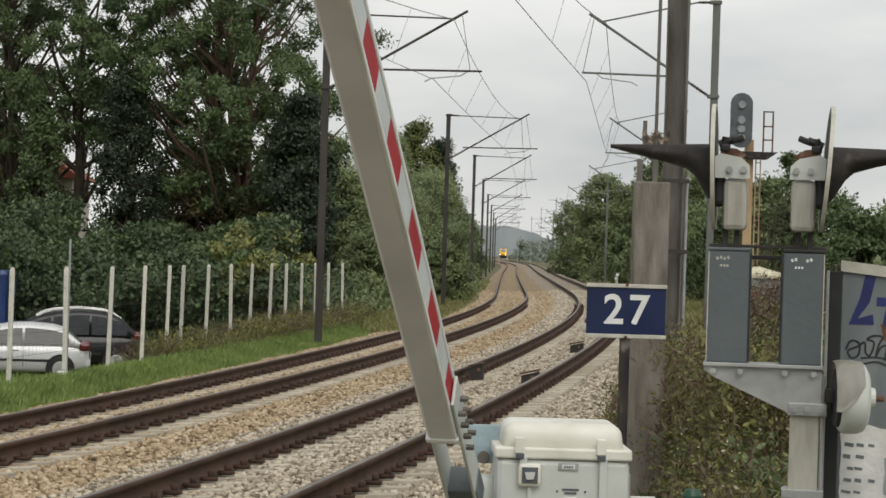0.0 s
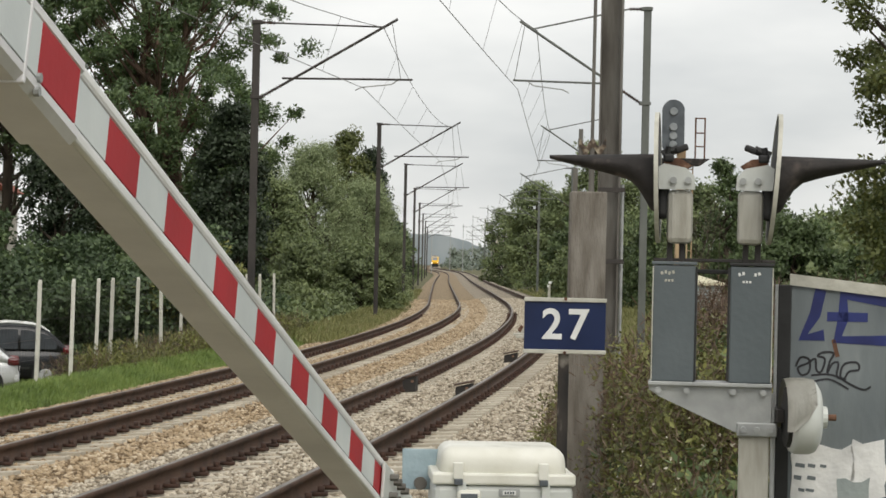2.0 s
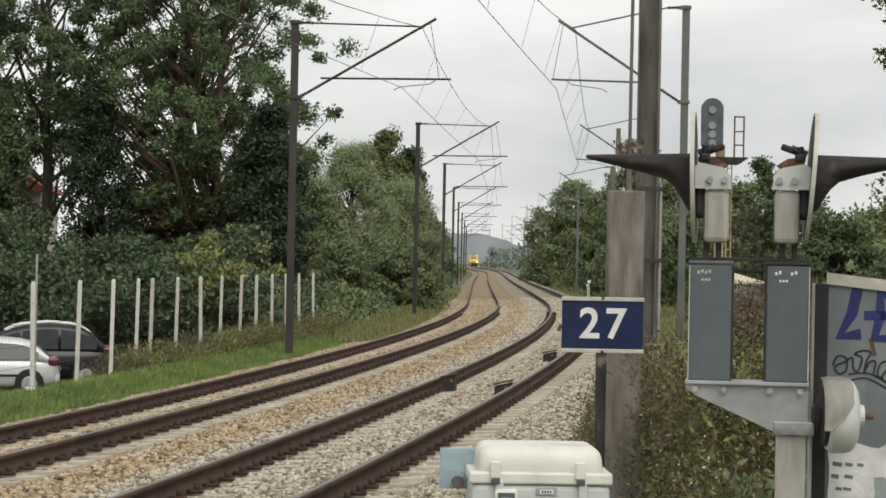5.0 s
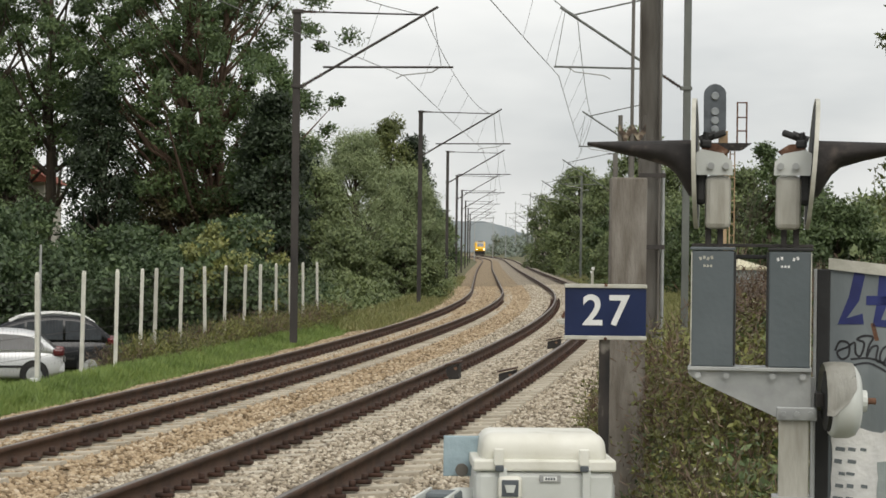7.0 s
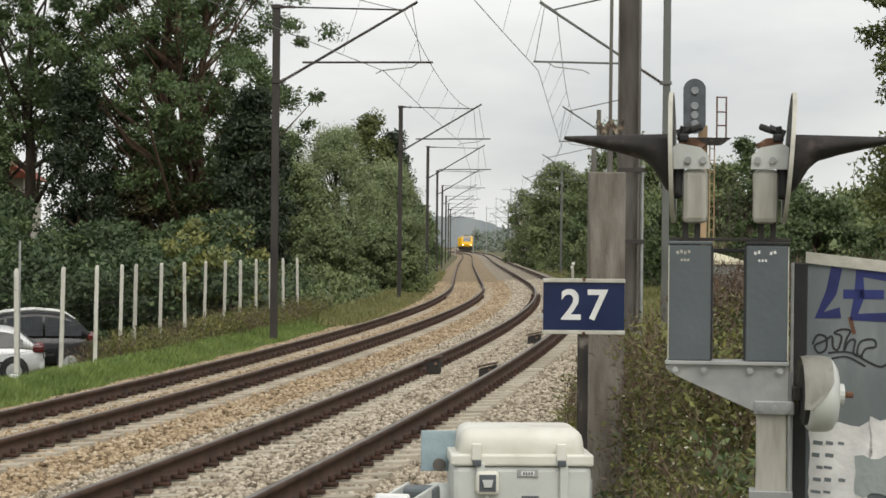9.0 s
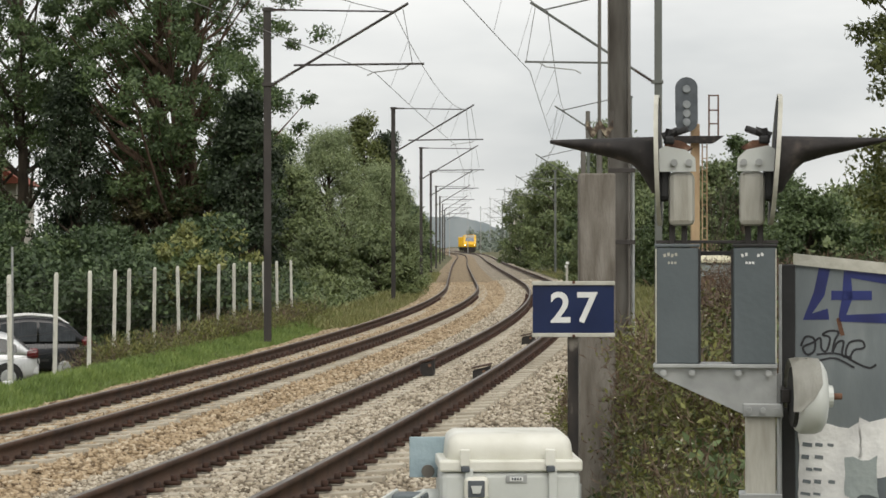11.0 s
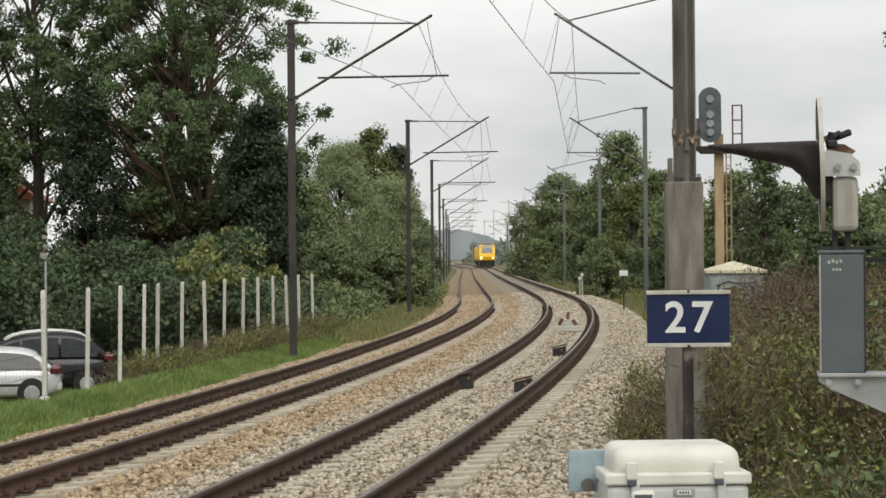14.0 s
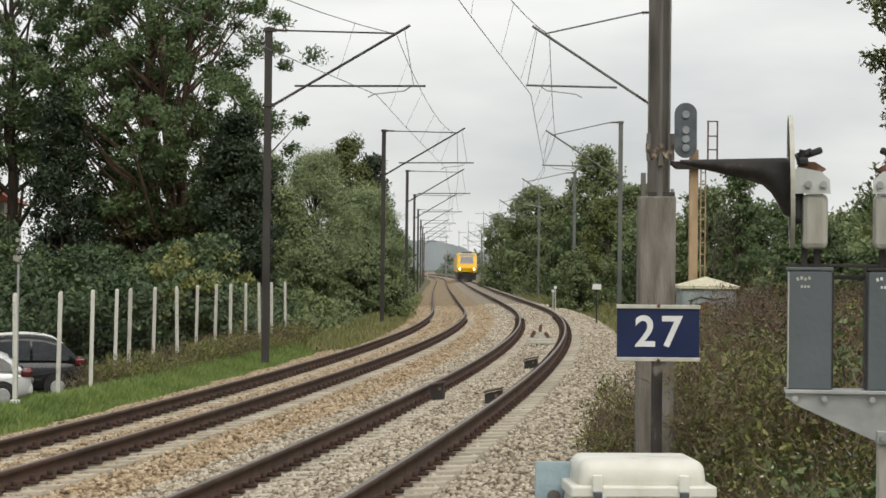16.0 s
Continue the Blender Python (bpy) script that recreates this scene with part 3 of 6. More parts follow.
def build_catenary():
    for x, y, top in LEFT_MASTS:
        catenary_mast(x, y, -0.5, top, 1, 3.2)
    for x, y, top in RIGHT_MASTS:
        catenary_mast(x, y, -0.5, top, -1, 2.95, 0.5, MAST_GREY)
    for name, row, s, reach, start in (("overhead_line_far", LEFT_MASTS, 1, 3.0, (-7.6, 14.5, 7.0)), ("overhead_line_near", RIGHT_MASTS, -1, 2.65, (-1.3, 20.5, 7.35))):
        ol = thing(name, Matrix(), "thin overhead carrying and contact wires with droppers above the track", "overhead line", kind="structure")
        drop = 0.5 if s < 0 else 0.0
        carry = [Vector(start)] + [Vector((x + s * reach, y, top - drop - 0.12)) for x, y, top in row]
        pull = -0.45 if s > 0 else 0.43
        touch = [Vector((start[0] + 0.2, start[1], 5.85))] + [Vector((x + s * (reach + pull), y, top - drop - 1.55)) for x, y, top in row]
        for a, b, c, d in zip(carry, carry[1:], touch, touch[1:]):
            tube("carrying_wire", span_points(a, b, 0.55), 0.009, WIRE, ol, res=1)
            tube("contact_wire", span_points(c, d, 0.04, 4), 0.008, WIRE, ol, res=1)
            for k in (0.12, 0.3, 0.5, 0.7, 0.88) if a.y < 60 else ():
                top_p = a.lerp(b, k) - Vector((0, 0, 4 * 0.55 * k * (1 - k)))
                tube("dropper", [top_p, c.lerp(d, k)], 0.004, WIRE, ol, res=0)


build_catenary()


# ---- near fittings: post, sign, mast ----
def concrete_post():
    t = thing("concrete_post", pose(1.545, 16.14, -0.7, 0, 0, 1), "weathered square concrete post with water stains", "post")
    part("post", box((0, 0, 1.48), (0.245, 0.2, 2.96), 0.012), CONCRETE, t)
    bm = bmesh.new()
    add_rod(bm, (0.02, 0.0, 2.9), (0.02, 0.0, 3.22), 0.02)
    add_box(bm, (-0.09, 0, 3.02), (0.03, 0.05, 0.2))
    part("bracket", bm, MAST_NEAR, t)
    bm = bmesh.new()
    add_rod(bm, (0.02, 0, 3.15), (0.03, 0, 7.5), 0.012)
    part("stay_rod", bm, MAST_NEAR, t, "thin rusty stay rod rising from the post")
    wave = [(0.02 + (k - 8) * 0.0115, 3.265 + 0.028 * math.cos(k * math.pi / 4)) for k in range(17)]
    clamp = part("clamp", prism([(x, z + 0.03) for x, z in wave] + [(x, z - 0.03) for x, z in wave[::-1]], 0.1, "y", 0), CLAMP, t, "wavy rust-stained clamp")
    for x in (-0.06, 0.1):
        part("clamp_bolt", rod((x, -0.03, 3.2), (x, -0.03, 3.385), 0.015), MAST_NEAR, clamp)
    part("clamp_bolt", rod((0.02, -0.03, 3.17), (0.02, -0.03, 3.30), 0.02), MAST_NEAR, clamp)


def near_mast():
    t = thing("catenary_mast", pose(2.075, 21.6, -0.6, 0, -0.4, 83), "tall brown-grey steel beam mast with a worn galvanised edge", "mast", "overhead line masts")
    part("mast", h_beam(0, 9.4, 0.2, 0.2), MAST_NEAR, t)
    part("conduit", rod((-0.05, -0.125, 0), (-0.05, -0.125, 3.1), 0.016), GALVA, t, "galvanised cable conduit")
    for z in (1.0, 2.4, 3.05):
        part("band", box((-0.106, -0.03, z), (0.012, 0.24, 0.04), 0.002), MAST_STEEL, t)


def number_sign():
    t = thing("number_sign", pose(1.2, 12.30, -0.6, 0, 0, 2), "dark blue enamel number plate reading 27 on a flaking black post", "sign")
    part("post", box((-0.0, 0.03, 1.0), (0.055, 0.03, 2.0), 0.004), POST_BLACK, t)
    part("plate", box((0, 0, 2.04), (0.425, 0.008, 0.285), 0.002), SIGN_BLUE, t)
    for z in (2.175, 1.905):
        part("trim_strip", box((0, -0.004, z), (0.432, 0.022, 0.021), 0.003), TRIM_GREY, t, "pale grey trim strip")
    for z in (2.18, 1.90):
        part("bolt", rod((0.0, -0.02, z), (0.0, -0.005, z), 0.009), RUST, t)
    cu = bpy.data.curves.new("number", "FONT")
    cu.body, cu.size, cu.align_x, cu.align_y, cu.extrude, cu.offset = "27", 0.222, "CENTER", "CENTER", 0.001, 0.004
    cu.space_character = 1.22
    tmp = bpy.data.objects.new("number", cu)
    me = bpy.data.meshes.new_from_object(tmp)
    bpy.data.objects.remove(tmp)
    me.materials.clear()
    me.materials.append(SIGN_WHITE)
    ob = new("number", me)
    ob.parent = t
    ob.matrix_basis = pose(0.0, -0.0065, 2.04, 90, 0, 0)
    ob["label"] = "white digits 27"


concrete_post()
near_mast()
number_sign()


# ---- barrier ----
ARM_DIR = 8.1   # degrees between the lowered arm and the view's axis
PIVOT = (0.411, 8.35, 0.839)
FIRST, STRIPE = 0.87, 0.2325   # outer end of the first red stripe; length of a stripe


def barrier_machine():
    t = thing("barrier_machine", pose(0.775, 8.62, -0.15, 0, 0, 3), "pale grey level-crossing barrier machine with a cream domed lid", "barrier machine")
    part("case", box((0, 0, 0.55), (0.5, 0.42, 1.13), 0.022), CASE_GREY, t)
    bm = box((0, 0, 1.185), (0.462, 0.40, 0.12), 0.0)
    for v in bm.verts:
        if v.co.z > 1.2:
            v.co.x *= 0.95
            v.co.y *= 0.9
    bmesh.ops.bevel(bm, geom=[e for e in bm.edges if e.verts[0].co.z > 1.2 or e.verts[1].co.z > 1.2], offset=0.04, segments=4, affect="EDGES", profile=0.5)
    lid = part("lid", bm, LID_CREAM, t, "cream domed plastic lid", smooth=True)
    part("rim", box((0, 0, 1.135), (0.515, 0.44, 0.042), 0.008), LID_CREAM, lid)
    for x in (-0.165, 0.14):
        part("hinge_strap", box((x, -0.224, 1.165), (0.036, 0.018, 0.06), 0.004), LID_CREAM, lid)
        part("hinge_knuckle", box((x + 0.002, -0.228, 1.125), (0.03, 0.02, 0.022), 0.004), SIGNAL_GREY, lid)
    part("long_strap", box((0.15, -0.222, 1.015), (0.03, 0.016, 0.22), 0.004), CASE_GREY, t)
    part("short_strap", box((-0.15, -0.222, 1.10), (0.03, 0.016, 0.05), 0.004), CASE_GREY, t)
    lock = part("lock_frame", box((-0.125, -0.225, 1.055), (0.088, 0.03, 0.088), 0.016), LID_CREAM, t, "square lock housing with a recess")
    part("lock_recess", box((-0.125, -0.240, 1.055), (0.06, 0.006, 0.06), 0.002), SIGNAL_GREY, lock)
    part("lock_core", prism([(-0.145, 1.067), (-0.105, 1.067), (-0.112, 1.04), (-0.138, 1.04)], 0.012, "y", -0.244), CASE_GREY, lock)
    part("lock_stem", box((-0.125, -0.216, 0.93), (0.016, 0.012, 0.18), 0.003), CASE_GREY, lock)
    plate = part("type_plate", box((0.02, -0.212, 1.088), (0.075, 0.006, 0.028), 0.001), GALVA, t, "small riveted metal type plate")
    part("type_plate_field", box((0.02, -0.2165, 1.088), (0.048, 0.003, 0.016)), SIGN_WHITE, plate)
    for k in range(4):
        part("print_mark", box((0.006 + 0.0095 * k, -0.2185, 1.088), (0.006, 0.002, 0.009)), SIGNAL_GREY, plate)
    for x, z, w in ((0.03, 1.003, 0.062), (0.03, 0.990, 0.045), (-0.02, 0.996, 0.008), (0.085, 0.996, 0.008)):
        part("label_bar", box((x, -0.2115, z), (w, 0.004, 0.007)), SIGNAL_GREY, t)
    part("label_sticker", box((0.03, -0.2115, 0.955), (0.045, 0.004, 0.035)), PAPER, t)
    part("shaft_boss", revolve([(0.0, -0.06), (0.075, -0.06), (0.085, -0.03), (0.085, 0.03)], 20, pose(-0.275, -0.02, 0.95, 0, 90, 0)), CASE_GREY, t, smooth=True)
    part("shaft_stub", rod((0.25, -0.02, 0.935), (0.37, -0.02, 0.935), 0.032, n=16), CASE_GREY, t, smooth=True)
    part("side_latch", box((0.256, -0.1, 0.98), (0.014, 0.05, 0.16), 0.004), GALVA, t)
    pl = part("mounting_plate", box((-0.285, 0.10, 1.14), (0.135, 0.014, 0.15), 0.003), PLATE_BLUE, t, "blue-grey primed steel plate with rust runs")
    part("plate_bolt", revolve([(0.0, -0.02), (0.018, -0.02), (0.024, 0.0), (0.024, 0.02)], 14, pose(-0.285, 0.085, 1.09, 90, 0, 0)), MAST_NEAR, pl)
    part("plinth", box((0, 0, -0.06), (0.6, 0.55, 0.3), 0.02), CONCRETE, t)


def crossing_boom():
    """The boom lies along its own +y from the pivot; it is keyed about its x axis. Its road face is at -x."""
    t = thing("crossing_boom", pose(*PIVOT), "level-crossing boom with red and white reflective stripes, swinging down", "boom")
    L, y0, y1 = 6.6, FIRST - 0.35, FIRST + 8.1 * 2 * STRIPE
    w, h = 0.105, 0.15
    sec = [(-w / 2 + 0.012, -h / 2), (w / 2 - 0.012, -h / 2), (w / 2, -h / 2 + 0.012), (w / 2, h / 2 - 0.012), (w / 2 - 0.012, h / 2), (-w / 2 + 0.012, h / 2),
           (-w / 2, h / 2 - 0.012), (-w / 2, h / 2 - 0.026), (-w / 2 + 0.006, h / 2 - 0.030), (-w / 2 + 0.006, -h / 2 + 0.030), (-w / 2, -h / 2 + 0.026), (-w / 2, -h / 2 + 0.012)]
    def beam(a, b, ka, kb):
        bm = bmesh.new()
        rings = [[bm.verts.new((x * k, y, z * k)) for x, z in sec] for y, k in ((a, ka), (b, kb))]
        for i in range(len(sec)):
            j = (i + 1) % len(sec)
            bm.faces.new((rings[0][i], rings[0][j], rings[1][j], rings[1][i]))
        bm.faces.new(rings[0])
        bm.faces.new(rings[1][::-1])
        return bm
    part("inner_beam", beam(y0, y1, 1.0, 1.0), ARM_GREY, t)
    part("outer_beam", beam(y1 - 0.30, L, 1.14, 0.95), ARM_GREY, t, "wider outer section of the boom")
    for k in range(26):
        ya = FIRST - STRIPE + STRIPE * k
        if ya + STRIPE > L - 0.05:
            break
        f = 1.0 if ya < y1 - 0.35 else 1.13 - 0.15 * (ya - y1) / (L - y1)
        part("stripe", box((-(w / 2 - 0.0035) * f, ya + STRIPE / 2, 0), (0.005, STRIPE - 0.001, (h - 0.062) * f)), WHITE_FILM if k % 2 else RED_FILM, t,
             "white reflective stripe" if k % 2 else "red reflective stripe")
    for z in (h / 2 - 0.013, -h / 2 + 0.013):
        part("edge_strip", box((-w / 2 + 0.006, (y0 + y1 - 0.3) / 2, z), (0.016, y1 - y0 - 0.3, 0.024), 0.006), WHITE_PAINT, t)
    part("seam", box((0, y1 + 0.02, 0), (w * 1.15, 0.012, h * 1.15), 0.003), ARM_GREY, t)
    for dz in (-0.05, -0.075):
        part("seam_bolt", rod((-0.065, y1 - 0.05, dz), (-0.055, y1 - 0.05, dz), 0.009, n=8), GALVA, t)
    part("end_cap", box((0, y0, 0), (w + 0.012, 0.03, h + 0.012), 0.008), WHITE_PAINT, t)
    part("bracket_cheek", box((-0.062, y0 / 2 + 0.08, 0), (0.012, y0 + 0.30, 0.12), 0.004), CASE_GREY, t, "pale steel bracket cheek")
    part("bracket_cheek", box((0.04, y0 / 2 + 0.03, 0), (0.012, y0 + 0.16, 0.13), 0.004), CASE_GREY, t, "pale steel bracket cheek")
    part("bracket_hub", box((-0.015, 0.02, 0.0), (0.12, 0.16, 0.11), 0.01), BOX_GREY, t)
    for k in range(4):
        part("bracket_bolt", rod((-0.095, y0 - 0.12 + 0.08 * k, 0.03), (-0.066, y0 - 0.12 + 0.08 * k, 0.03), 0.012, n=6), MAST_NEAR, t)
        part("bracket_bolt", rod((-0.095, y0 - 0.12 + 0.08 * k, -0.03), (-0.066, y0 - 0.12 + 0.08 * k, -0.03), 0.012, n=6), MAST_NEAR, t)
    return t


barrier_machine()
boom = crossing_boom()


# ---- road signal ----
def road_light(t, side, x0, z, lean):
    """One lamp unit: target plate edge-on, long visor, bracket and back housing. side: -1 faces -x."""
    s = side
    head = part("target_plate", revolve([(0.0, -0.005), (0.232, -0.005), (0.236, 0.0), (0.232, 0.005), (0.0, 0.005)], 40, pose(x0 + s * 0.075, 0, z, 0, 90 + lean, 1.8 if s > 0 else 0)), BLACK, t, "round black target plate seen nearly edge-on")
    part("plate_rim", revolve([(0.236, -0.008), (0.244, -0.008), (0.244, 0.008), (0.236, 0.008)], 40, pose(x0 + s * 0.075, 0, z, 0, 90 + lean, 1.8 if s > 0 else 0), True), TRIM_GREY, head)
    # visor: a long horn whose top runs level and whose underside sweeps up to a tip
    bm = bmesh.new()
    rows = []
    for u, bottom, wide in ((0.0, -0.13, 0.105), (0.05, -0.12, 0.105), (0.1, -0.085, 0.10), (0.17, -0.04, 0.095), (0.25, -0.012, 0.09), (0.45, 0.012, 0.08), (0.7, 0.035, 0.062), (0.9, 0.054, 0.042), (1.0, 0.064, 0.02)):
        high = 0.088 - 0.010 * u
        c, hh = (high + bottom) / 2, (high - bottom) / 2
        rows.append([bm.verts.new((x0 + s * (0.08 + 0.40 * u), wide * math.sin(a), z + c + hh * math.cos(a))) for a in np.linspace(0, 2 * math.pi, 20, endpoint=False)])
    for a, b in zip(rows, rows[1:]):
        for j in range(20):
            bm.faces.new((a[j], a[(j + 1) % 20], b[(j + 1) % 20], b[j]))
    bm.faces.new(rows[-1])
    part("visor", bm, HOOD, head, "long dark brown visor", smooth=True)
    part("lens", revolve([(0.0, 0), (0.09, 0), (0.085, 0.02), (0.0, 0.035)], 24, pose(x0 + s * 0.085, 0, z, 0, 90 * s, 0)), CAR_LAMP, head)
    bm = prism([(x0 + s * 0.075, z + 0.035), (x0 + s * 0.05, z + 0.05), (x0 - s * 0.03, z + 0.035), (x0 - s * 0.062, z + 0.005), (x0 - s * 0.065, z - 0.045), (x0 + s * 0.07, z - 0.045)], 0.014, "y", -0.07)
    br = part("bracket_cheek", bm, CASE_GREY, t, "pale grey bracket cheek with two bolts")
    for dx in (-0.035, 0.02):
        part("bracket_bolt", rod((x0 - s * dx - s * 0.02, -0.09, z - 0.012), (x0 - s * dx - s * 0.02, -0.072, z - 0.012), 0.013, n=10), GALVA, br)
    hs = box((x0 - s * 0.01, 0, z - 0.145), (0.094, 0.13, 0.2), 0.02)
    part("back_housing", hs, POST_PALE, t, "pale grey lamp housing with rounded foot", smooth=False)
    part("dark_back", box((x0 + s * 0.055, 0, z - 0.09), (0.05, 0.1, 0.13), 0.02), BLACK, t)
    bm = bmesh.new()
    for dx in (-0.025, 0.02):
        add_box(bm, (x0 + dx, 0, z - 0.29), (0.022, 0.03, 0.12), 0.003)
    part("stem", bm, MAST_STEEL, t)
    bm = prism([(x0 + s * 0.06, z + 0.03), (x0 + s * 0.045, z + 0.075), (x0 - s * 0.01, z + 0.07), (x0 - s * 0.05, z + 0.045), (x0 - s * 0.03, z + 0.03)], 0.1, "y", 0)
    part("rusty_cap", bm, RUST, t)
    bm = bmesh.new()
    add_rod(bm, (x0 + s * 0.06, -0.02, z + 0.085), (x0 + s * 0.0, -0.02, z + 0.108), 0.016)
    add_rod(bm, (x0 + s * 0.045, -0.03, z + 0.06), (x0 + s * 0.035, -0.03, z + 0.115), 0.012)
    add_box(bm, (x0 - s * 0.012, -0.02, z + 0.108), (0.05, 0.04, 0.024), 0.007, Matrix.Rotation(0.35 * s, 4, "Y"))
    add_box(bm, (x0 + s * 0.035, -0.04, z + 0.072), (0.04, 0.04, 0.03), 0.008)
    part("wing_nut", bm, BLACK, t)


def road_signal():
    t = thing("road_signal", pose(1.555, 8.75, -0.15, 0, 0, -7), "twin-lamp level-crossing road signal with grey boxes on a pale post", "road signal")
    for k, x in enumerate((-0.14, 0.145)):
        bx = part("relay_box", box((x, 0, 1.70), (0.157, 0.16, 0.43), 0.006), BOX_GREY, t, "slate grey relay box with chalk writing")
        part("box_edge", box((x - 0.077 + 0.154 * k, -0.082, 1.70), (0.004, 0.004, 0.42)), TRIM_GREY, bx)
        # Black side strips stand for the left box's shadow gap and right box's frame.
        part("box_shadow_frame", box((x + (0.081 if k == 0 else -0.083), 0, 1.70), (0.008, 0.15, 0.42)), BLACK, bx)
        bm = bmesh.new()
        for j in range(4):
            add_box(bm, (x - 0.045 + j * 0.014 + (0.03 if j > 1 and k else 0), -0.0812, 1.885 + 0.004 * (j % 2)), (0.009, 0.001, 0.012), 0, Matrix.Rotation(0.3 * (j % 3 - 1), 4, "Y"))
        for j in range(3):
            add_box(bm, (x - 0.03 + j * 0.012, -0.0812, 1.858), (0.008, 0.001, 0.009), 0, Matrix.Rotation(0.3 * (j % 2), 4, "Y"))
        part("chalk_marks", bm, SIGN_WHITE if k else TRIM_GREY, bx)
        bm = bmesh.new()
        add_box(bm, (x, 0, 1.922), (0.165, 0.17, 0.012), 0.003)
        part("box_cover", bm, BLACK if k else BOX_GREY, bx)
    part("cross_bar", box((0.0, 0.03, 1.893), (0.16, 0.03, 0.016), 0.003), BLACK, t)
    part("top_bar", box((0.005, 0, 1.935), (0.45, 0.02, 0.012), 0.002), MAST_STEEL, t)
    bm = prism([(-0.225, 1.485), (0.225, 1.485), (0.225, 1.295), (0.115, 1.295), (-0.19, 1.43), (-0.225, 1.455)], 0.012, "y", -0.06)
    sup = part("support_plate", bm, GALVA, t, "galvanised gusset plate under the boxes")
    part("support_lip", box((0, 0, 1.478), (0.455, 0.18, 0.014), 0.002), GALVA, sup)
    for x in (-0.19, -0.085, 0.085, 0.195):
        part("plate_bolt", rod((x, -0.085, 1.452), (x, -0.066, 1.452), 0.012, n=10), GALVA, sup)
    part("post", box((0.165, 0.0, 0.62), (0.112, 0.112, 1.36), 0.008), POST_PALE, t, "grimy beige square post")
    col = part("collar", box((0.175, -0.005, 1.315), (0.148, 0.14, 0.05), 0.004), GALVA, t)
    for x in (0.125, 0.175, 0.225):
        part("collar_bolt", rod((x, -0.092, 1.315), (x, -0.075, 1.315), 0.011, n=8), GALVA, col)
    part("lower_collar", box((0.165, 0, 0.99), (0.16, 0.13, 0.035), 0.004), GALVA, t)
    part("cable", rod((0.232, -0.05, 0.0), (0.232, -0.05, 1.45), 0.008), GALVA, t)
    road_light(t, -1, -0.135, 2.24, -1.3)
    road_light(t, 1, 0.145, 2.24, 4.0)


def crossing_bell():
    t = thing("crossing_bell", pose(1.82, 8.6, 1.08), "white weathered crossing bell drum fixed to a dark post", "bell")
    m = pose(0.03, 0, 0.14, 0, 90, 0)
    part("drum", revolve([(0.0, -0.02), (0.125, -0.02), (0.137, 0.0), (0.137, 0.05), (0.128, 0.072), (0.10, 0.088), (0.06, 0.093), (0.0, 0.095)], 28, m), CASE_GREY, t, smooth=True)
    bm = bmesh.new()
    arcs = []
    for x, r in ((-0.045, 0.138), (-0.02, 0.143), (0.03, 0.143), (0.062, 0.139)):
        low = 200 if x < 0.0 else 180 + 20 * (0.03 - x) / 0.03
        arcs.append([bm.verts.new((0.03 + x, r * math.cos(radians(q)), 0.14 + r * math.sin(radians(q)))) for q in np.linspace(180 - low, low, 22)])
    for a, b in zip(arcs, arcs[1:]):
        for k in range(21):
            bm.faces.new((a[k], a[k + 1], b[k + 1], b[k]))
    bmesh.ops.solidify(bm, geom=list(bm.faces), thickness=0.005)
    part("cover", bm, POST_PALE, t, "grimy white rain cover over the drum", smooth=True)
    part("back_plate", revolve([(0.0, -0.035), (0.11, -0.035), (0.115, -0.015), (0.0, -0.013)], 24, m), BLACK, t)
    part("hub", revolve([(0.0, 0.09), (0.042, 0.09), (0.04, 0.115), (0.0, 0.117)], 16, m), CASE_GREY, t)
    part("stud", revolve([(0.0, 0.115), (0.012, 0.115), (0.012, 0.15), (0.0, 0.152)], 10, m), RUST, t)
    part("mount", box((-0.02, 0.12, 0.14), (0.03, 0.2, 0.05), 0.004), MAST_STEEL, t)


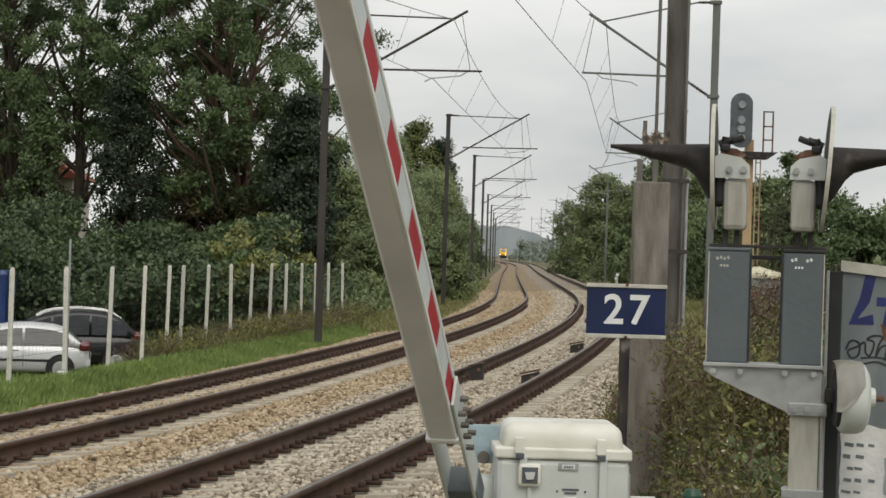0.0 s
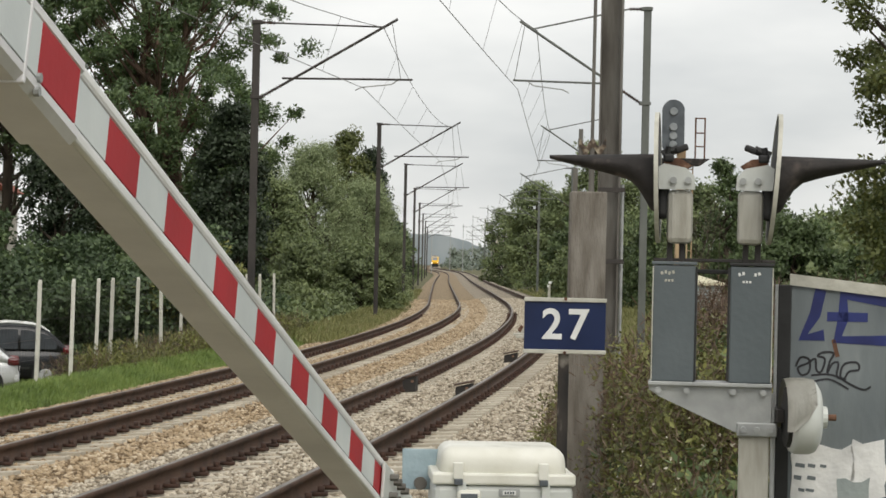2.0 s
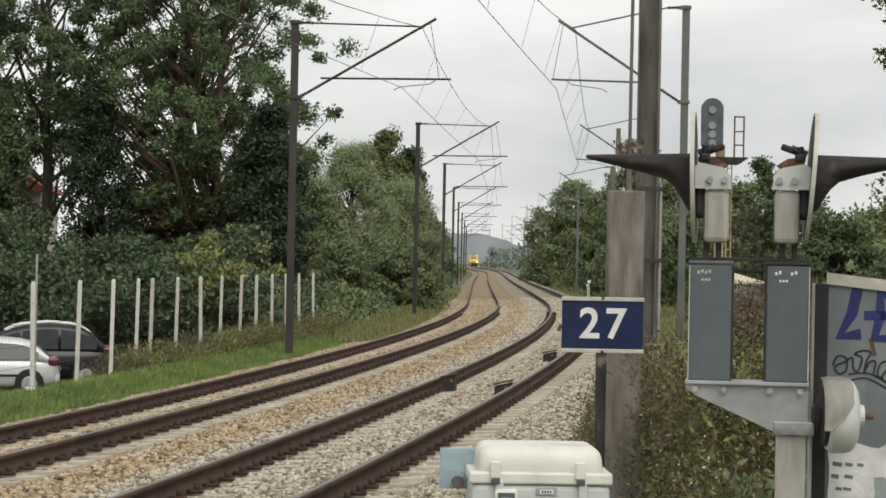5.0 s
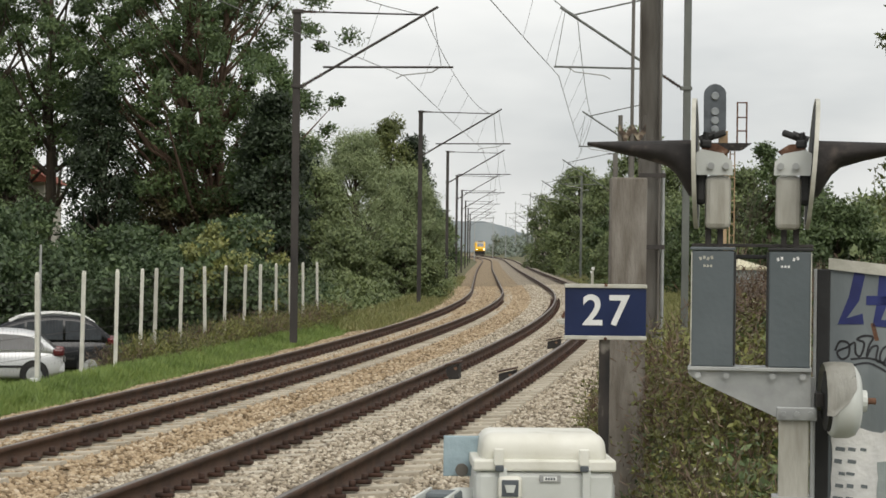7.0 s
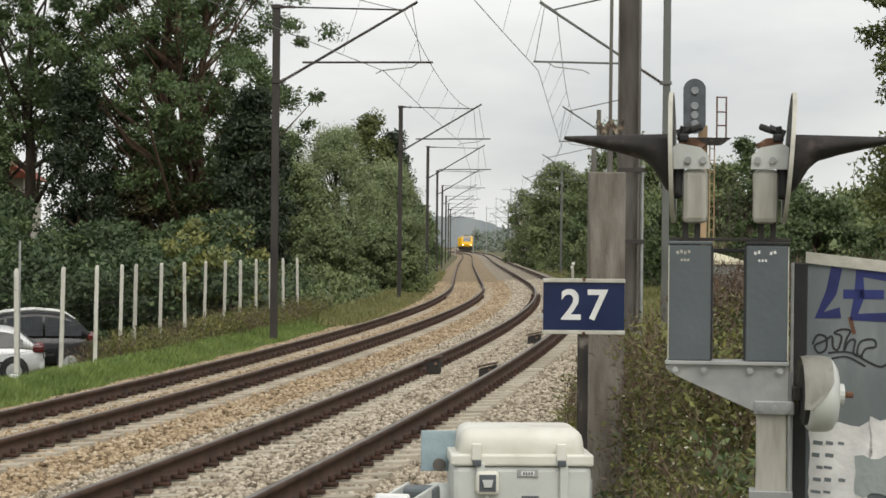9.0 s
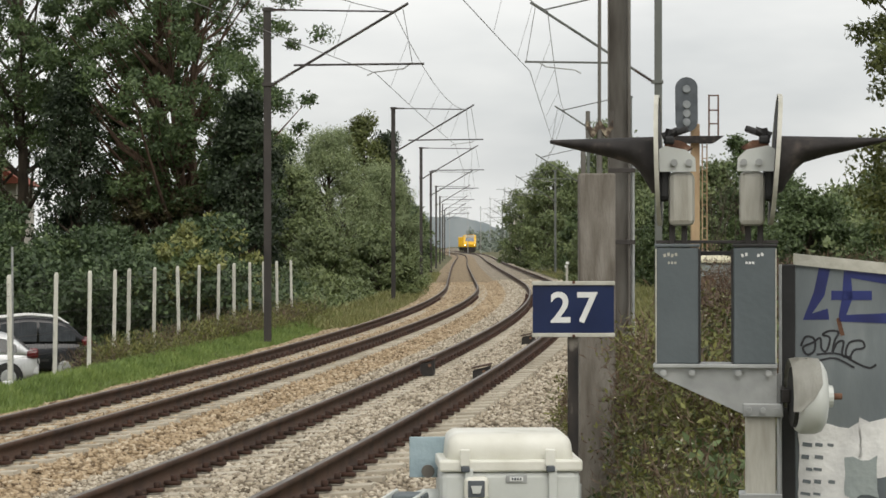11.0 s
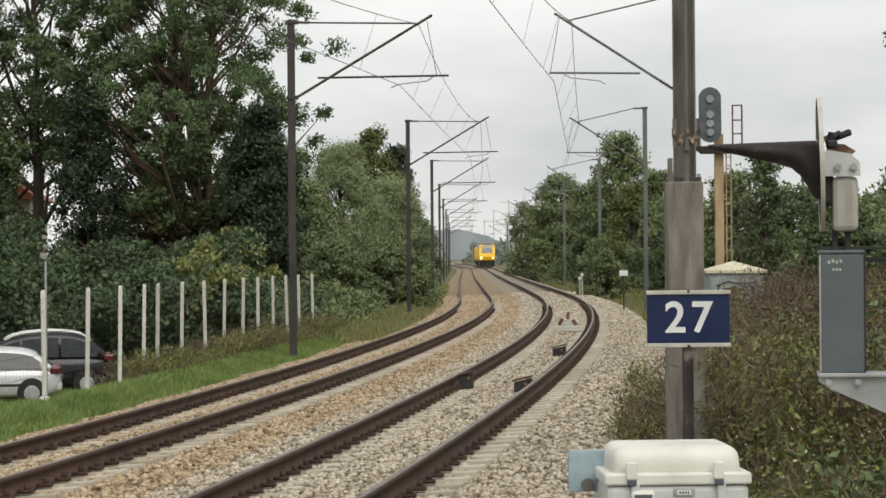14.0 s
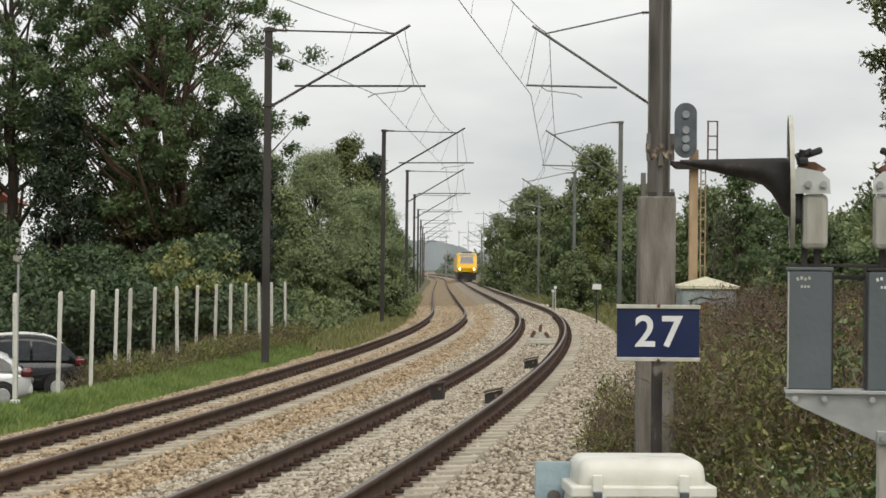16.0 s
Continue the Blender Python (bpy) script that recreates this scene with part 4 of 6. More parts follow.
def graffiti_panel():
    """An upright sheet panel with a torn opening, spray paint and paper remnants."""
    t = thing("sheet_panel", pose(1.86, 8.85, -0.2, 0, 0, -12), "weathered grey sheet panel with blue spray paint and torn posters", "panel")
    W = 1.25
    def top(x):
        return 1.93 - 0.105 * x
    hx0, hx1, hz0, hz1 = 0.39, 0.85, 1.40, 1.68
    bm = bmesh.new()
    for x0, x1, z0, z1 in ((0, hx0, 0, None), (hx1, W, 0, None), (hx0, hx1, 0, hz0), (hx0, hx1, hz1, None)):
        n = 6
        cols = []
        for k in range(n + 1):
            x = x0 + (x1 - x0) * k / n
            cols.append((x, z0, top(x) if z1 is None else z1))
        for y in (-0.012, 0.012):
            for (xa, a0, a1), (xb, b0, b1) in zip(cols, cols[1:]):
                bm.faces.new([bm.verts.new(p) for p in ((xa, y, a0), (xb, y, b0), (xb, y, b1), (xa, y, a1))])
    part("sheet", bm, PANEL, t)
    # folded back sheet beside the opening
    part("torn_flap", prism([(hx0 - 0.02, hz0 - 0.02), (hx0 + 0.035, hz0), (hx0 + 0.02, hz1 - 0.05), (hx0 + 0.06, hz1 + 0.01), (hx0 - 0.02, hz1 - 0.02)], 0.01, "y", -0.018), CREAM_ROOF, t)
    bm = prism([(0, top(0) - 0.03), (W, top(W) - 0.03), (W, top(W) + 0.012), (0, top(0) + 0.012)], 0.05, "y", 0)
    part("top_rail", bm, TRIM_GREY, t, "pale folded top edge")
    part("edge_post", box((-0.018, 0.0, 0.95), (0.05, 0.06, 1.9), 0.004), BLACK, t, "dark edge post")
    part("edge_strip", box((-0.048, -0.01, 0.95), (0.012, 0.05, 1.9), 0.002), GALVA, t)
    def stroke(name, pts, r, mat):
        ob = tube(name, [Vector((x, 0, z)) for x, z in pts], r, mat, t, res=1)
        for v in ob.data.vertices:
            v.co.y = -0.0138 if v.co.y < 0.3 * r else -0.012
        for p in ob.data.polygons:
            p.use_smooth = False
    stroke("spray_letter", [(0.115, 1.885), (0.095, 1.79), (0.052, 1.705), (0.13, 1.715)], 0.024, SPRAY_BLUE)
    stroke("spray_letter", [(0.36, 1.845), (0.20, 1.865), (0.20, 1.78), (0.18, 1.70), (0.36, 1.70)], 0.023, SPRAY_BLUE)
    stroke("spray_letter", [(0.14, 1.785), (0.29, 1.785)], 0.02, SPRAY_BLUE)
    stroke("spray_letter", [(0.62, 1.80), (0.5, 1.815), (0.42, 1.77), (0.45, 1.73), (0.56, 1.70), (0.58, 1.645), (0.5, 1.615), (0.42, 1.65)], 0.02, SPRAY_BLUE)
    def curve(rows, n=5):
        """A smooth line through rows of (x, z)."""
        p = [rows[0]] + rows + [rows[-1]]
        out = []
        for a, b, c, d in zip(p, p[1:], p[2:], p[3:]):
            for k in range(n):
                f = k / n
                out.append(tuple(0.5 * (2 * b[i] + (c[i] - a[i]) * f + (2 * a[i] - 5 * b[i] + 4 * c[i] - d[i]) * f * f + (3 * b[i] - a[i] - 3 * c[i] + d[i]) * f ** 3) for i in (0, 1)))
        return out + [rows[-1]]
    loop = [(0.027, 1.594), (0.045, 1.629), (0.077, 1.621), (0.077, 1.577), (0.05, 1.563), (0.036, 1.59), (0.072, 1.608), (0.099, 1.625), (0.104, 1.585), (0.122, 1.577), (0.135, 1.625), (0.108, 1.638), (0.135, 1.652),
            (0.167, 1.647), (0.153, 1.616), (0.144, 1.572), (0.162, 1.608), (0.185, 1.612), (0.18, 1.563), (0.207, 1.555), (0.225, 1.581), (0.261, 1.59), (0.252, 1.616), (0.207, 1.608), (0.194, 1.563), (0.225, 1.537), (0.279, 1.515), (0.306, 1.528)]
    stroke("marker_scrawl", curve(loop), 0.0048, SPRAY_BLACK)
    stroke("marker_scrawl", curve([(0.085, 1.563), (0.153, 1.568), (0.216, 1.55)]), 0.0045, SPRAY_BLACK)
    stroke("marker_scrawl", curve([(0.085, 1.537), (0.153, 1.55), (0.225, 1.515)]), 0.0045, SPRAY_BLACK)
    stroke("red_smear", [(0.165, 1.70), (0.175, 1.66), (0.182, 1.635)], 0.009, RUST)
    r2 = random.Random(4)
    def ragged(x0, x1, z0, z1, step=0.035, amp=0.018):
        pts = []
        n = max(3, int((x1 - x0) / step)); m = max(3, int((z1 - z0) / step))
        for k in range(n): pts.append((x0 + (x1 - x0) * k / n, z0 + r2.uniform(-amp, amp)))
        for k in range(m): pts.append((x1 + r2.uniform(-amp, amp), z0 + (z1 - z0) * k / m))
        for k in range(n): pts.append((x1 - (x1 - x0) * k / n, z1 + r2.uniform(-amp, amp)))
        for k in range(m): pts.append((x0 + r2.uniform(-amp, amp) * 0.3, z1 - (z1 - z0) * k / m))
        return pts
    for x0, x1, z0, z1 in ((0.02, 0.24, 0.85, 1.30), (0.24, 0.36, 1.12, 1.33), (0.40, 0.6, 1.0, 1.22), (0.22, 0.36, 0.5, 0.86)):
        pp = part("poster", prism(ragged(x0, x1, z0, z1), 0.002, "y", -0.0142), PAPER, t, "torn white paper poster")
        if x0 < 0.1:
            for k in range(8):
                for j in range(r2.randint(2, 4)):
                    part("faded_print", box((0.05 + j * 0.044 + r2.uniform(-.008, .008), -0.0162, 1.225 - k * 0.046), (r2.uniform(0.02, 0.038), 0.001, r2.uniform(0.009, 0.016)), 0, Matrix.Rotation(0.12, 4, "Y")), PANEL, pp)
    for x0, x1, z0, z1 in ((0.19, 0.31, 1.03, 1.18), (0.29, 0.42, 0.9, 1.02), (0.44, 0.52, 1.05, 1.16)):
        part("bare_patch", prism(ragged(x0, x1, z0, z1, 0.025, 0.016), 0.002, "y", -0.0166), CABINET, t)
    part("cyan_paper", prism(ragged(0.56, 0.72, 0.9, 1.30, 0.05, 0.006), 0.002, "y", -0.0178), CYAN, t)


def mesh_fence():
    """The low green welded-mesh fence below the signal."""
    t = thing("mesh_fence", pose(1.1, 6.3, -0.15), "dark green welded-mesh fence with a round-capped post", "fence")
    part("post", rod((0, 0, 0), (0, 0, 1.2), 0.024, n=14), GREEN_PAINT, t)
    part("post_cap", revolve([(0.0, 1.225), (0.02, 1.222), (0.028, 1.205), (0.028, 1.19)], 14), GREEN_PAINT, t)
    for k in range(27):
        x = 0.04 + 0.05 * k
        part("upright_wire", rod((x, 0.0, 0.05), (x, 0.0, 1.16), 0.0025, n=5), GREEN_PAINT, t)
    for k in range(6):
        z = 0.13 + 0.2 * k
        part("cross_wire", rod((0, -0.004, z), (1.38, -0.004, z), 0.003, n=5), GREEN_PAINT, t)


road_signal()
crossing_bell()
graffiti_panel()
mesh_fence()


# ---- right of the line ----
def colour_light_signal():
    t = thing("railway_signal", pose(6.62, 61.5, -0.4), "colour-light railway signal on a rust-stained tan post with a cage ladder", "railway signal")
    part("post", box((0.13, 0, 2.65), (0.22, 0.24, 5.3), 0.01), TAN_POST, t, "rust-stained tan post")
    part("platform", prism([(-0.55, 4.98), (0.85, 4.98), (0.6, 4.80), (-0.3, 4.80)], 0.6, "y", 0), HOOD, t)
    bm = prism([(0.29 * math.cos(a) * 1.0 - 0.12, (0.42 if math.sin(a) > 0 else -0.42) + 0.29 * math.sin(a) + 5.78) for a in np.linspace(0, 2 * math.pi, 28, endpoint=False)], 0.06, "y", -0.3)
    tg = part("target_plate", bm, SIGNAL_GREY, t, "rounded blue-grey signal plate")
    for k, z in enumerate((6.18, 5.78, 5.55, 5.32)):
        part("lens", revolve([(0.0, 0.05), (0.09, 0.05), (0.11, 0.0)], 16, pose(-0.12, -0.34, z, 90, 0, 0)), LENS_GREY, tg)
    for x in (0.48, 0.72):
        part("cage_upright", rod((x, -0.1, 4.98), (x, -0.1, 6.05), 0.022), RUST, t)
    for z in (5.3, 5.65, 6.03):
        part("cage_bar", rod((0.48, -0.1, z), (0.72, -0.1, z), 0.018), RUST, t)
    for x in (0.30, 0.42):
        part("ladder_side", rod((x, -0.16, 0.3), (x, -0.16, 4.9), 0.016), TAN_POST, t)
    for k in range(15):
        part("ladder_rung", rod((0.30, -0.16, 0.5 + 0.3 * k), (0.42, -0.16, 0.5 + 0.3 * k), 0.012), TAN_POST, t)


def relay_cabinet():
    t = thing("relay_cabinet", pose(6.9, 59.8, -0.3), "low grey-green lineside cabinet with a cream pyramid roof", "cabinet")
    part("body", box((0, 0, 0.82), (1.36, 1.36, 1.66), 0.02), CABINET, t)
    bm = bmesh.new()
    a = [bm.verts.new((x * 0.76, y * 0.76, z)) for z in (1.63, 1.70) for x, y in ((-1, -1), (1, -1), (1, 1), (-1, 1))]
    tip = bm.verts.new((0.0, 0, 1.93))
    for i in range(4):
        j = (i + 1) % 4
        bm.faces.new((a[i], a[j], a[4 + j], a[4 + i]))
        bm.faces.new((a[4 + i], a[4 + j], tip))
    bm.faces.new(a[3::-1])
    part("roof", bm, CREAM_ROOF, t, "cream pyramid roof")
    for x in (-0.33, 0.33):
        d = part("door", box((x, -0.692, 0.8), (0.62, 0.02, 1.5), 0.005), CABINET, t)
        part("handle", box((x * 0.25, -0.712, 0.85), (0.03, 0.03, 0.14), 0.004), MAST_STEEL, d)
    part("rust_patch", prism([(-0.32, 0.95), (0.05, 0.98), (0.12, 1.2), (-0.05, 1.32), (-0.3, 1.24)], 0.004, "y", -0.706), RUST, t, "rust-brown stained patch")
    for pts in (((-0.5, 1.32), (-0.2, 1.42), (0.1, 1.36), (0.45, 1.40)), ((0.1, 1.05), (0.16, 1.3), (0.4, 1.3), (0.42, 1.02)), ((-0.5, 1.1), (-0.42, 1.35))):
        tube("marker_scrawl", [Vector((x, -0.71, z)) for x, z in pts], 0.016, SPRAY_BLACK, t)


def lineside_bits():
    t = thing("marker_board", pose(6.1, 88.0, -0.45), "small white marker board on a thin post", "marker board")
    part("post", rod((0, 0, 0), (0, 0, 1.5), 0.03), MAST_STEEL, t)
    part("board", box((0, -0.04, 1.6), (0.32, 0.03, 0.2), 0.005), SIGN_WHITE, t)
    for x, y, h in ((5.6, 108.0, 1.35), (6.0, 118.0, 1.1)):
        t = thing("marker_post", pose(x, y, -0.4), "short white-topped marker post beside the ballast", "marker post", "marker posts")
        part("post", rod((0, 0, 0), (0, 0, h), 0.03), TRIM_GREY, t)
        part("head", box((0, 0, h), (0.14, 0.1, 0.12), 0.02), SIGN_WHITE, t)
    # track boxes between the rails
    for y, off, w in ((35.3, -0.27, 0.24), (48.0, -0.36, 0.26), (37.0, -1.27, 0.2)):
        z = -0.28
        h = heading(y)
        t = thing("track_box", Matrix.Translation(on_line(y, off, z)) @ Matrix.Rotation(-h, 4, "Z"), "rusty dark detector box bolted beside the rail", "track box", "track boxes")
        part("body", prism([(-w / 2, 0.02), (w / 2, 0.02), (w / 2, 0.25), (-w / 2, 0.19)], 0.36, "y", 0), TRAIN_DARK, t)
        part("flange", box((0, 0, 0.255), (w + 0.05, 0.42, 0.02), 0.004, Matrix.Rotation(-0.22, 4, "Y")), RAIL, t)
        part("bolt", rod((0.05, -0.18, 0.18), (0.05, -0.21, 0.18), 0.025), RUST, t)
    t = thing("track_magnet", Matrix.Translation(on_line(68.0, -0.75, -0.22)), "rusty track contact with two short boards", "track contact")
    part("ramp", prism([(-0.28, 0), (0.32, 0), (0.10, 0.2), (-0.06, 0.2)], 0.4, "y", 0), TRIM_GREY, t)
    part("arm", rod((0.02, 0, 0.1), (0.05, 0, 0.40), 0.045), RUST, t)
    part("bracket", box((-0.17, -0.1, 0.14), (0.1, 0.24, 0.2), 0.02, Matrix.Rotation(0.5, 4, "Y")), RUST, t)
    part("bracket", box((0.22, -0.1, 0.12), (0.1, 0.24, 0.18), 0.02, Matrix.Rotation(-0.6, 4, "Y")), RUST, t)
    for k in (1, 2):
        part("board", box((-0.1, -2.2 * k - 0.6, 0.05), (0.72, 0.28, 0.06), 0.01), TRIM_GREY, t)
    t = thing("cable_pot", pose(-6.35, 36.6, -0.55), "small black cable box with a white cap in the grass", "cable box")
    part("body", box((0, 0, 0.09), (0.12, 0.12, 0.18), 0.01), BLACK, t)
    part("cap", box((0, 0, 0.2), (0.14, 0.14, 0.06), 0.01), SIGN_WHITE, t)


colour_light_signal()
relay_cabinet()
lineside_bits()


# ---- left of the line ----
def fence_xy(u):
    """Along the white-post fence; u from 0 at its near end to 1 past the first mast."""
    return -6.97 + 2.87 * u, 37.6 + 31.9 * u


def white_fence():
    us = [-0.125, -0.045, 0.053, 0.142, 0.22, 0.282, 0.321, 0.395, 0.477, 0.543, 0.619, 0.686, 0.757, 0.828, 0.892, 0.97]
    first = None
    for k, u in enumerate(us):
        x, y = fence_xy(u)
        m = pose(x, y, -0.61 + 0.055 * u, random.uniform(-1, 1), random.uniform(-1.2, 1.2), random.uniform(-8, 8))
        if first is None:
            t = thing("fence_post", m, "aged white concrete fence post with chipped paint", "fence post", "white fence posts")
            part("post", box((0, 0, 0.64), (0.072, 0.072, 2.44), 0.008), FENCE_WHITE, t)
            part("tip", box((0.0, 0.02, 1.87), (0.06, 0.05, 0.05), 0.008), FENCE_WHITE, t)
            first = t
        else:
            copy_thing(first, m)
    x, y = fence_xy(0.05)
    t = thing("thin_pole", pose(x - 0.05, y + 0.6, -0.75), "thin grey pole rising above the fence", "pole")
    part("pole", rod((0, 0, 0), (0, 0, 2.5), 0.02), GALVA, t)
    t = thing("wire_fence", Matrix(), "thin dark wire mesh strung between the white posts", "wire fence")
    for z in (0.0, 0.35, 0.7, 1.05, 1.25):
        tube("fence_wire", [Vector((*fence_xy(u), z - 0.12)) for u in us], 0.003, MAST_STEEL, t, res=0)
    bm = bmesh.new()
    for k in range(170):
        u = us[0] + (us[-1] - us[0]) * k / 170
        x, y = fence_xy(u)
        x2, y2 = fence_xy(u + 0.012)
        add_rod(bm, (x, y, -0.3), (x2, y2, 1.1), 0.0009, n=3, caps=False)
        add_rod(bm, (x2, y2, -0.3), (x, y, 1.1), 0.0009, n=3, caps=False)
    tagged(part("wire_mesh", bm, MAST_STEEL, t), "thin diagonal mesh wires", kind="stuff")


def loft(rows):
    """A closed skin over rings of equal length."""
    bm = bmesh.new()
    rings = [[bm.verts.new(p) for p in row] for row in rows]
    n = len(rings[0])
    for a, b in zip(rings, rings[1:]):
        for i in range(n):
            j = (i + 1) % n
            bm.faces.new((a[i], a[j], b[j], b[i]))
    bm.faces.new(rings[0])
    bm.faces.new(rings[-1][::-1])
    return bm


def row_at(rows, x):
    """The value at x in rows of (x, value), in straight pieces."""
    return float(np.interp(x, [r[0] for r in rows], [r[1] for r in rows]))


def car(name, m, label, paint, L, W, H, roofline, rack=False, lamp_z=0.85):
    """A parked car; +x is its rear. roofline: (x, z) rows from the foot of the windscreen to the foot of the rear window."""
    t = thing(name, m, label, "car", "parked cars")
    belt, foot = roofline[0][1], 0.22
    front = roofline[0][0]
    bonnet = [(-L / 2, 0.58), (-L / 2 + 0.12, 0.68), (front, belt), (L / 2 - 0.06, belt + 0.05), (L / 2, 0.9)]
    rows = []
    for x in np.linspace(-L / 2, L / 2, 25):
        e = abs(x) / (L / 2)
        w = W / 2 * (1 - 0.16 * e ** 6)
        top, low = row_at(bonnet, x), foot + 0.16 * e ** 8
        rows.append([(x, w * ky, low + (top - low) * kz) for ky, kz in ((-0.88, 0), (-0.97, 0.12), (-1.0, 0.38), (-0.99, 0.68), (-0.95, 0.9), (-0.86, 1.0), (0.86, 1.0), (0.95, 0.9), (0.99, 0.68), (1.0, 0.38), (0.97, 0.12), (0.88, 0))])
    body = part("body", loft(rows), paint, t, smooth=True)
    zt = max(p[1] for p in roofline)
    rows = []
    for x in np.linspace(roofline[0][0], roofline[-1][0], 27):
        top = max(row_at(roofline, x), belt + 0.01)
        f = (top - belt) / (zt - belt)
        w0, w1 = W / 2 * 0.93, W / 2 * (0.93 - 0.2 * f)
        rows.append([(x, -w0, belt - 0.03), (x, -w1, top - 0.06 * f), (x, -w1 + 0.10 * f + 0.01, top), (x, w1 - 0.10 * f - 0.01, top), (x, w1, top - 0.06 * f), (x, w0, belt - 0.03)])
    part("cabin", loft(rows), paint, t, smooth=True)
    # side glass, one pane a door, following the roof's line
    a, b = roofline[0][0] + 0.30, roofline[-1][0] - 0.32
    n = 2 if L < 4.2 else 3
    for s in (-1, 1):
        for k in range(n):
            xs = np.linspace(a + (b - a) * k / n + 0.035, a + (b - a) * (k + 1) / n - 0.035, 7)
            bm = bmesh.new()
            hi, lo = [], []
            for x in xs:
                top = max(belt + 0.06, row_at(roofline, x) - 0.13)
                f = (top - belt) / (zt - belt)
                lo.append(bm.verts.new((x, s * (W / 2 * 0.93 - 0.2 * W / 2 * 0.05 + 0.006), belt + 0.035)))
                hi.append(bm.verts.new((x, s * (W / 2 * (0.93 - 0.2 * f) + 0.006), top)))
            for i in range(6):
                bm.faces.new((lo[i], lo[i + 1], hi[i + 1], hi[i]))
            part("side_window", bm, CAR_GLASS, t)
        part("door_seam", box((a + (b - a) / n, s * (W / 2 * 0.985 + 0.004), 0.62), (0.012, 0.012, belt - 0.42), 0.002), TYRE, t)
        part("side_moulding", box((0.0, s * (W / 2 + 0.004), 0.52), (L * 0.5, 0.02, 0.06), 0.006), TYRE, t)
        part("door_mirror", box((roofline[0][0] + 0.55, s * (W / 2 + 0.08), belt + 0.08), (0.1, 0.2, 0.13), 0.04), paint, t)
        part("door_handle", box((a + (b - a) / n - 0.2, s * (W / 2 - 0.005), belt - 0.12), (0.2, 0.03, 0.03), 0.01), paint, t)
        lamp = box((L / 2 - 0.12, s * (W / 2 - 0.14), lamp_z), (0.30, 0.2, 0.2), 0.06)
        part("tail_lamp", lamp, CAR_LAMP, t, "dark red tail lamp")
    (xa, za), (xb, zb) = roofline[-2], roofline[-1]
    pane = []
    for f, wide in ((0.12, 0.62), (0.9, 0.76)):
        x, z = xa + (xb - xa) * f + 0.012, za + (zb - za) * f + 0.012
        pane += [(x, -W / 2 * wide, z), (x, W / 2 * wide, z)]
    bm = bmesh.new()
    v = [bm.verts.new(p) for p in pane]
    bm.faces.new((v[0], v[1], v[3], v[2]))
    bmesh.ops.solidify(bm, geom=list(bm.faces), thickness=0.01)
    part("rear_window", bm, CAR_GLASS, t)
    part("rear_bumper", box((L / 2 - 0.06, 0, 0.47), (0.2, W - 0.24, 0.24), 0.07), paint, t)
    part("number_plate", box((L / 2 + 0.042, 0, 0.68), (0.012, 0.52, 0.11), 0.003), SIGN_WHITE, t)
    for x in (-L / 2 + 0.80, L / 2 - 0.72):
        for s in (-1, 1):
            part("wheel_arch", prism([(x + 0.37 * math.cos(q), 0.32 + 0.37 * math.sin(q)) for q in np.linspace(-0.25, math.pi + 0.25, 18)], 0.02, "y", s * (W / 2 - 0.002)), TYRE, t)
            wh = part("wheel", revolve([(0.0, -0.09), (0.2, -0.1), (0.29, -0.1), (0.31, -0.07), (0.31, 0.07), (0.29, 0.1), (0.2, 0.1), (0.0, 0.09)], 24, pose(x, s * (W / 2 - 0.075), 0.31, 90, 0, 0)), TYRE, t)
            part("rim", revolve([(0.0, -0.012), (0.18, -0.012), (0.2, 0.0), (0.18, 0.012), (0.0, 0.012)], 18, pose(x, s * (W / 2 + 0.026), 0.31, 90, 0, 0)), GALVA, wh)
    if rack:
        for s in (-1, 1):
            x0, x1 = roofline[1][0] + 0.1, roofline[-2][0] + 0.05
            tube("roof_rail", [Vector((x, s * (W / 2 * 0.66), row_at(roofline, x) + (0.0 if k in (0, 10) else 0.055))) for k, x in enumerate(np.linspace(x0, x1, 11))], 0.026, WHITE_PAINT, t, "pale arched roof rail")
    return t


def build_cars():
    z = -1.87
    car("hatchback_car", pose(-12.15, 60.5, z, 0, 0, 10), "silver hatchback parked on the grass behind the fence", CAR_SILVER, 4.0, 1.68, 1.47,
        [(-1.15, 0.90), (-0.45, 1.36), (0.0, 1.45), (0.5, 1.47), (1.05, 1.43), (1.35, 1.35), (1.84, 0.93)], lamp_z=0.88)
    car("people_carrier", pose(-11.8, 65.0, z, 0, 0, 12), "black people carrier with pale roof rails parked behind a silver car", CAR_DARK, 4.6, 1.8, 1.70,
        [(-1.5, 1.0), (-0.7, 1.48), (-0.1, 1.64), (0.6, 1.70), (1.2, 1.66), (1.65, 1.54), (2.22, 1.02)], rack=True, lamp_z=1.0)
    t = thing("van", pose(-15.75, 67.0, z, 0, 0, 3), "dark blue van parked at the edge of the bushes", "van")
    part("body", box((0, 0, 1.5), (4.4, 1.9, 2.4), 0.12), VAN_BLUE, t)
    part("rear_bumper", box((2.2, 0, 0.45), (0.14, 1.8, 0.2), 0.04), TYRE, t)
    part("side_moulding", box((0, -0.955, 0.9), (3.6, 0.02, 0.1), 0.006), TYRE, t)
    part("rear_window", box((2.21, 0, 1.6), (0.03, 1.4, 0.6), 0.01), CAR_GLASS, t)
    for x in (-1.4, 1.4):
        for s in (-1, 1):
            part("wheel", rod((x, s * 0.8, 0.33), (x, s * 0.97, 0.33), 0.33, n=18), TYRE, t)


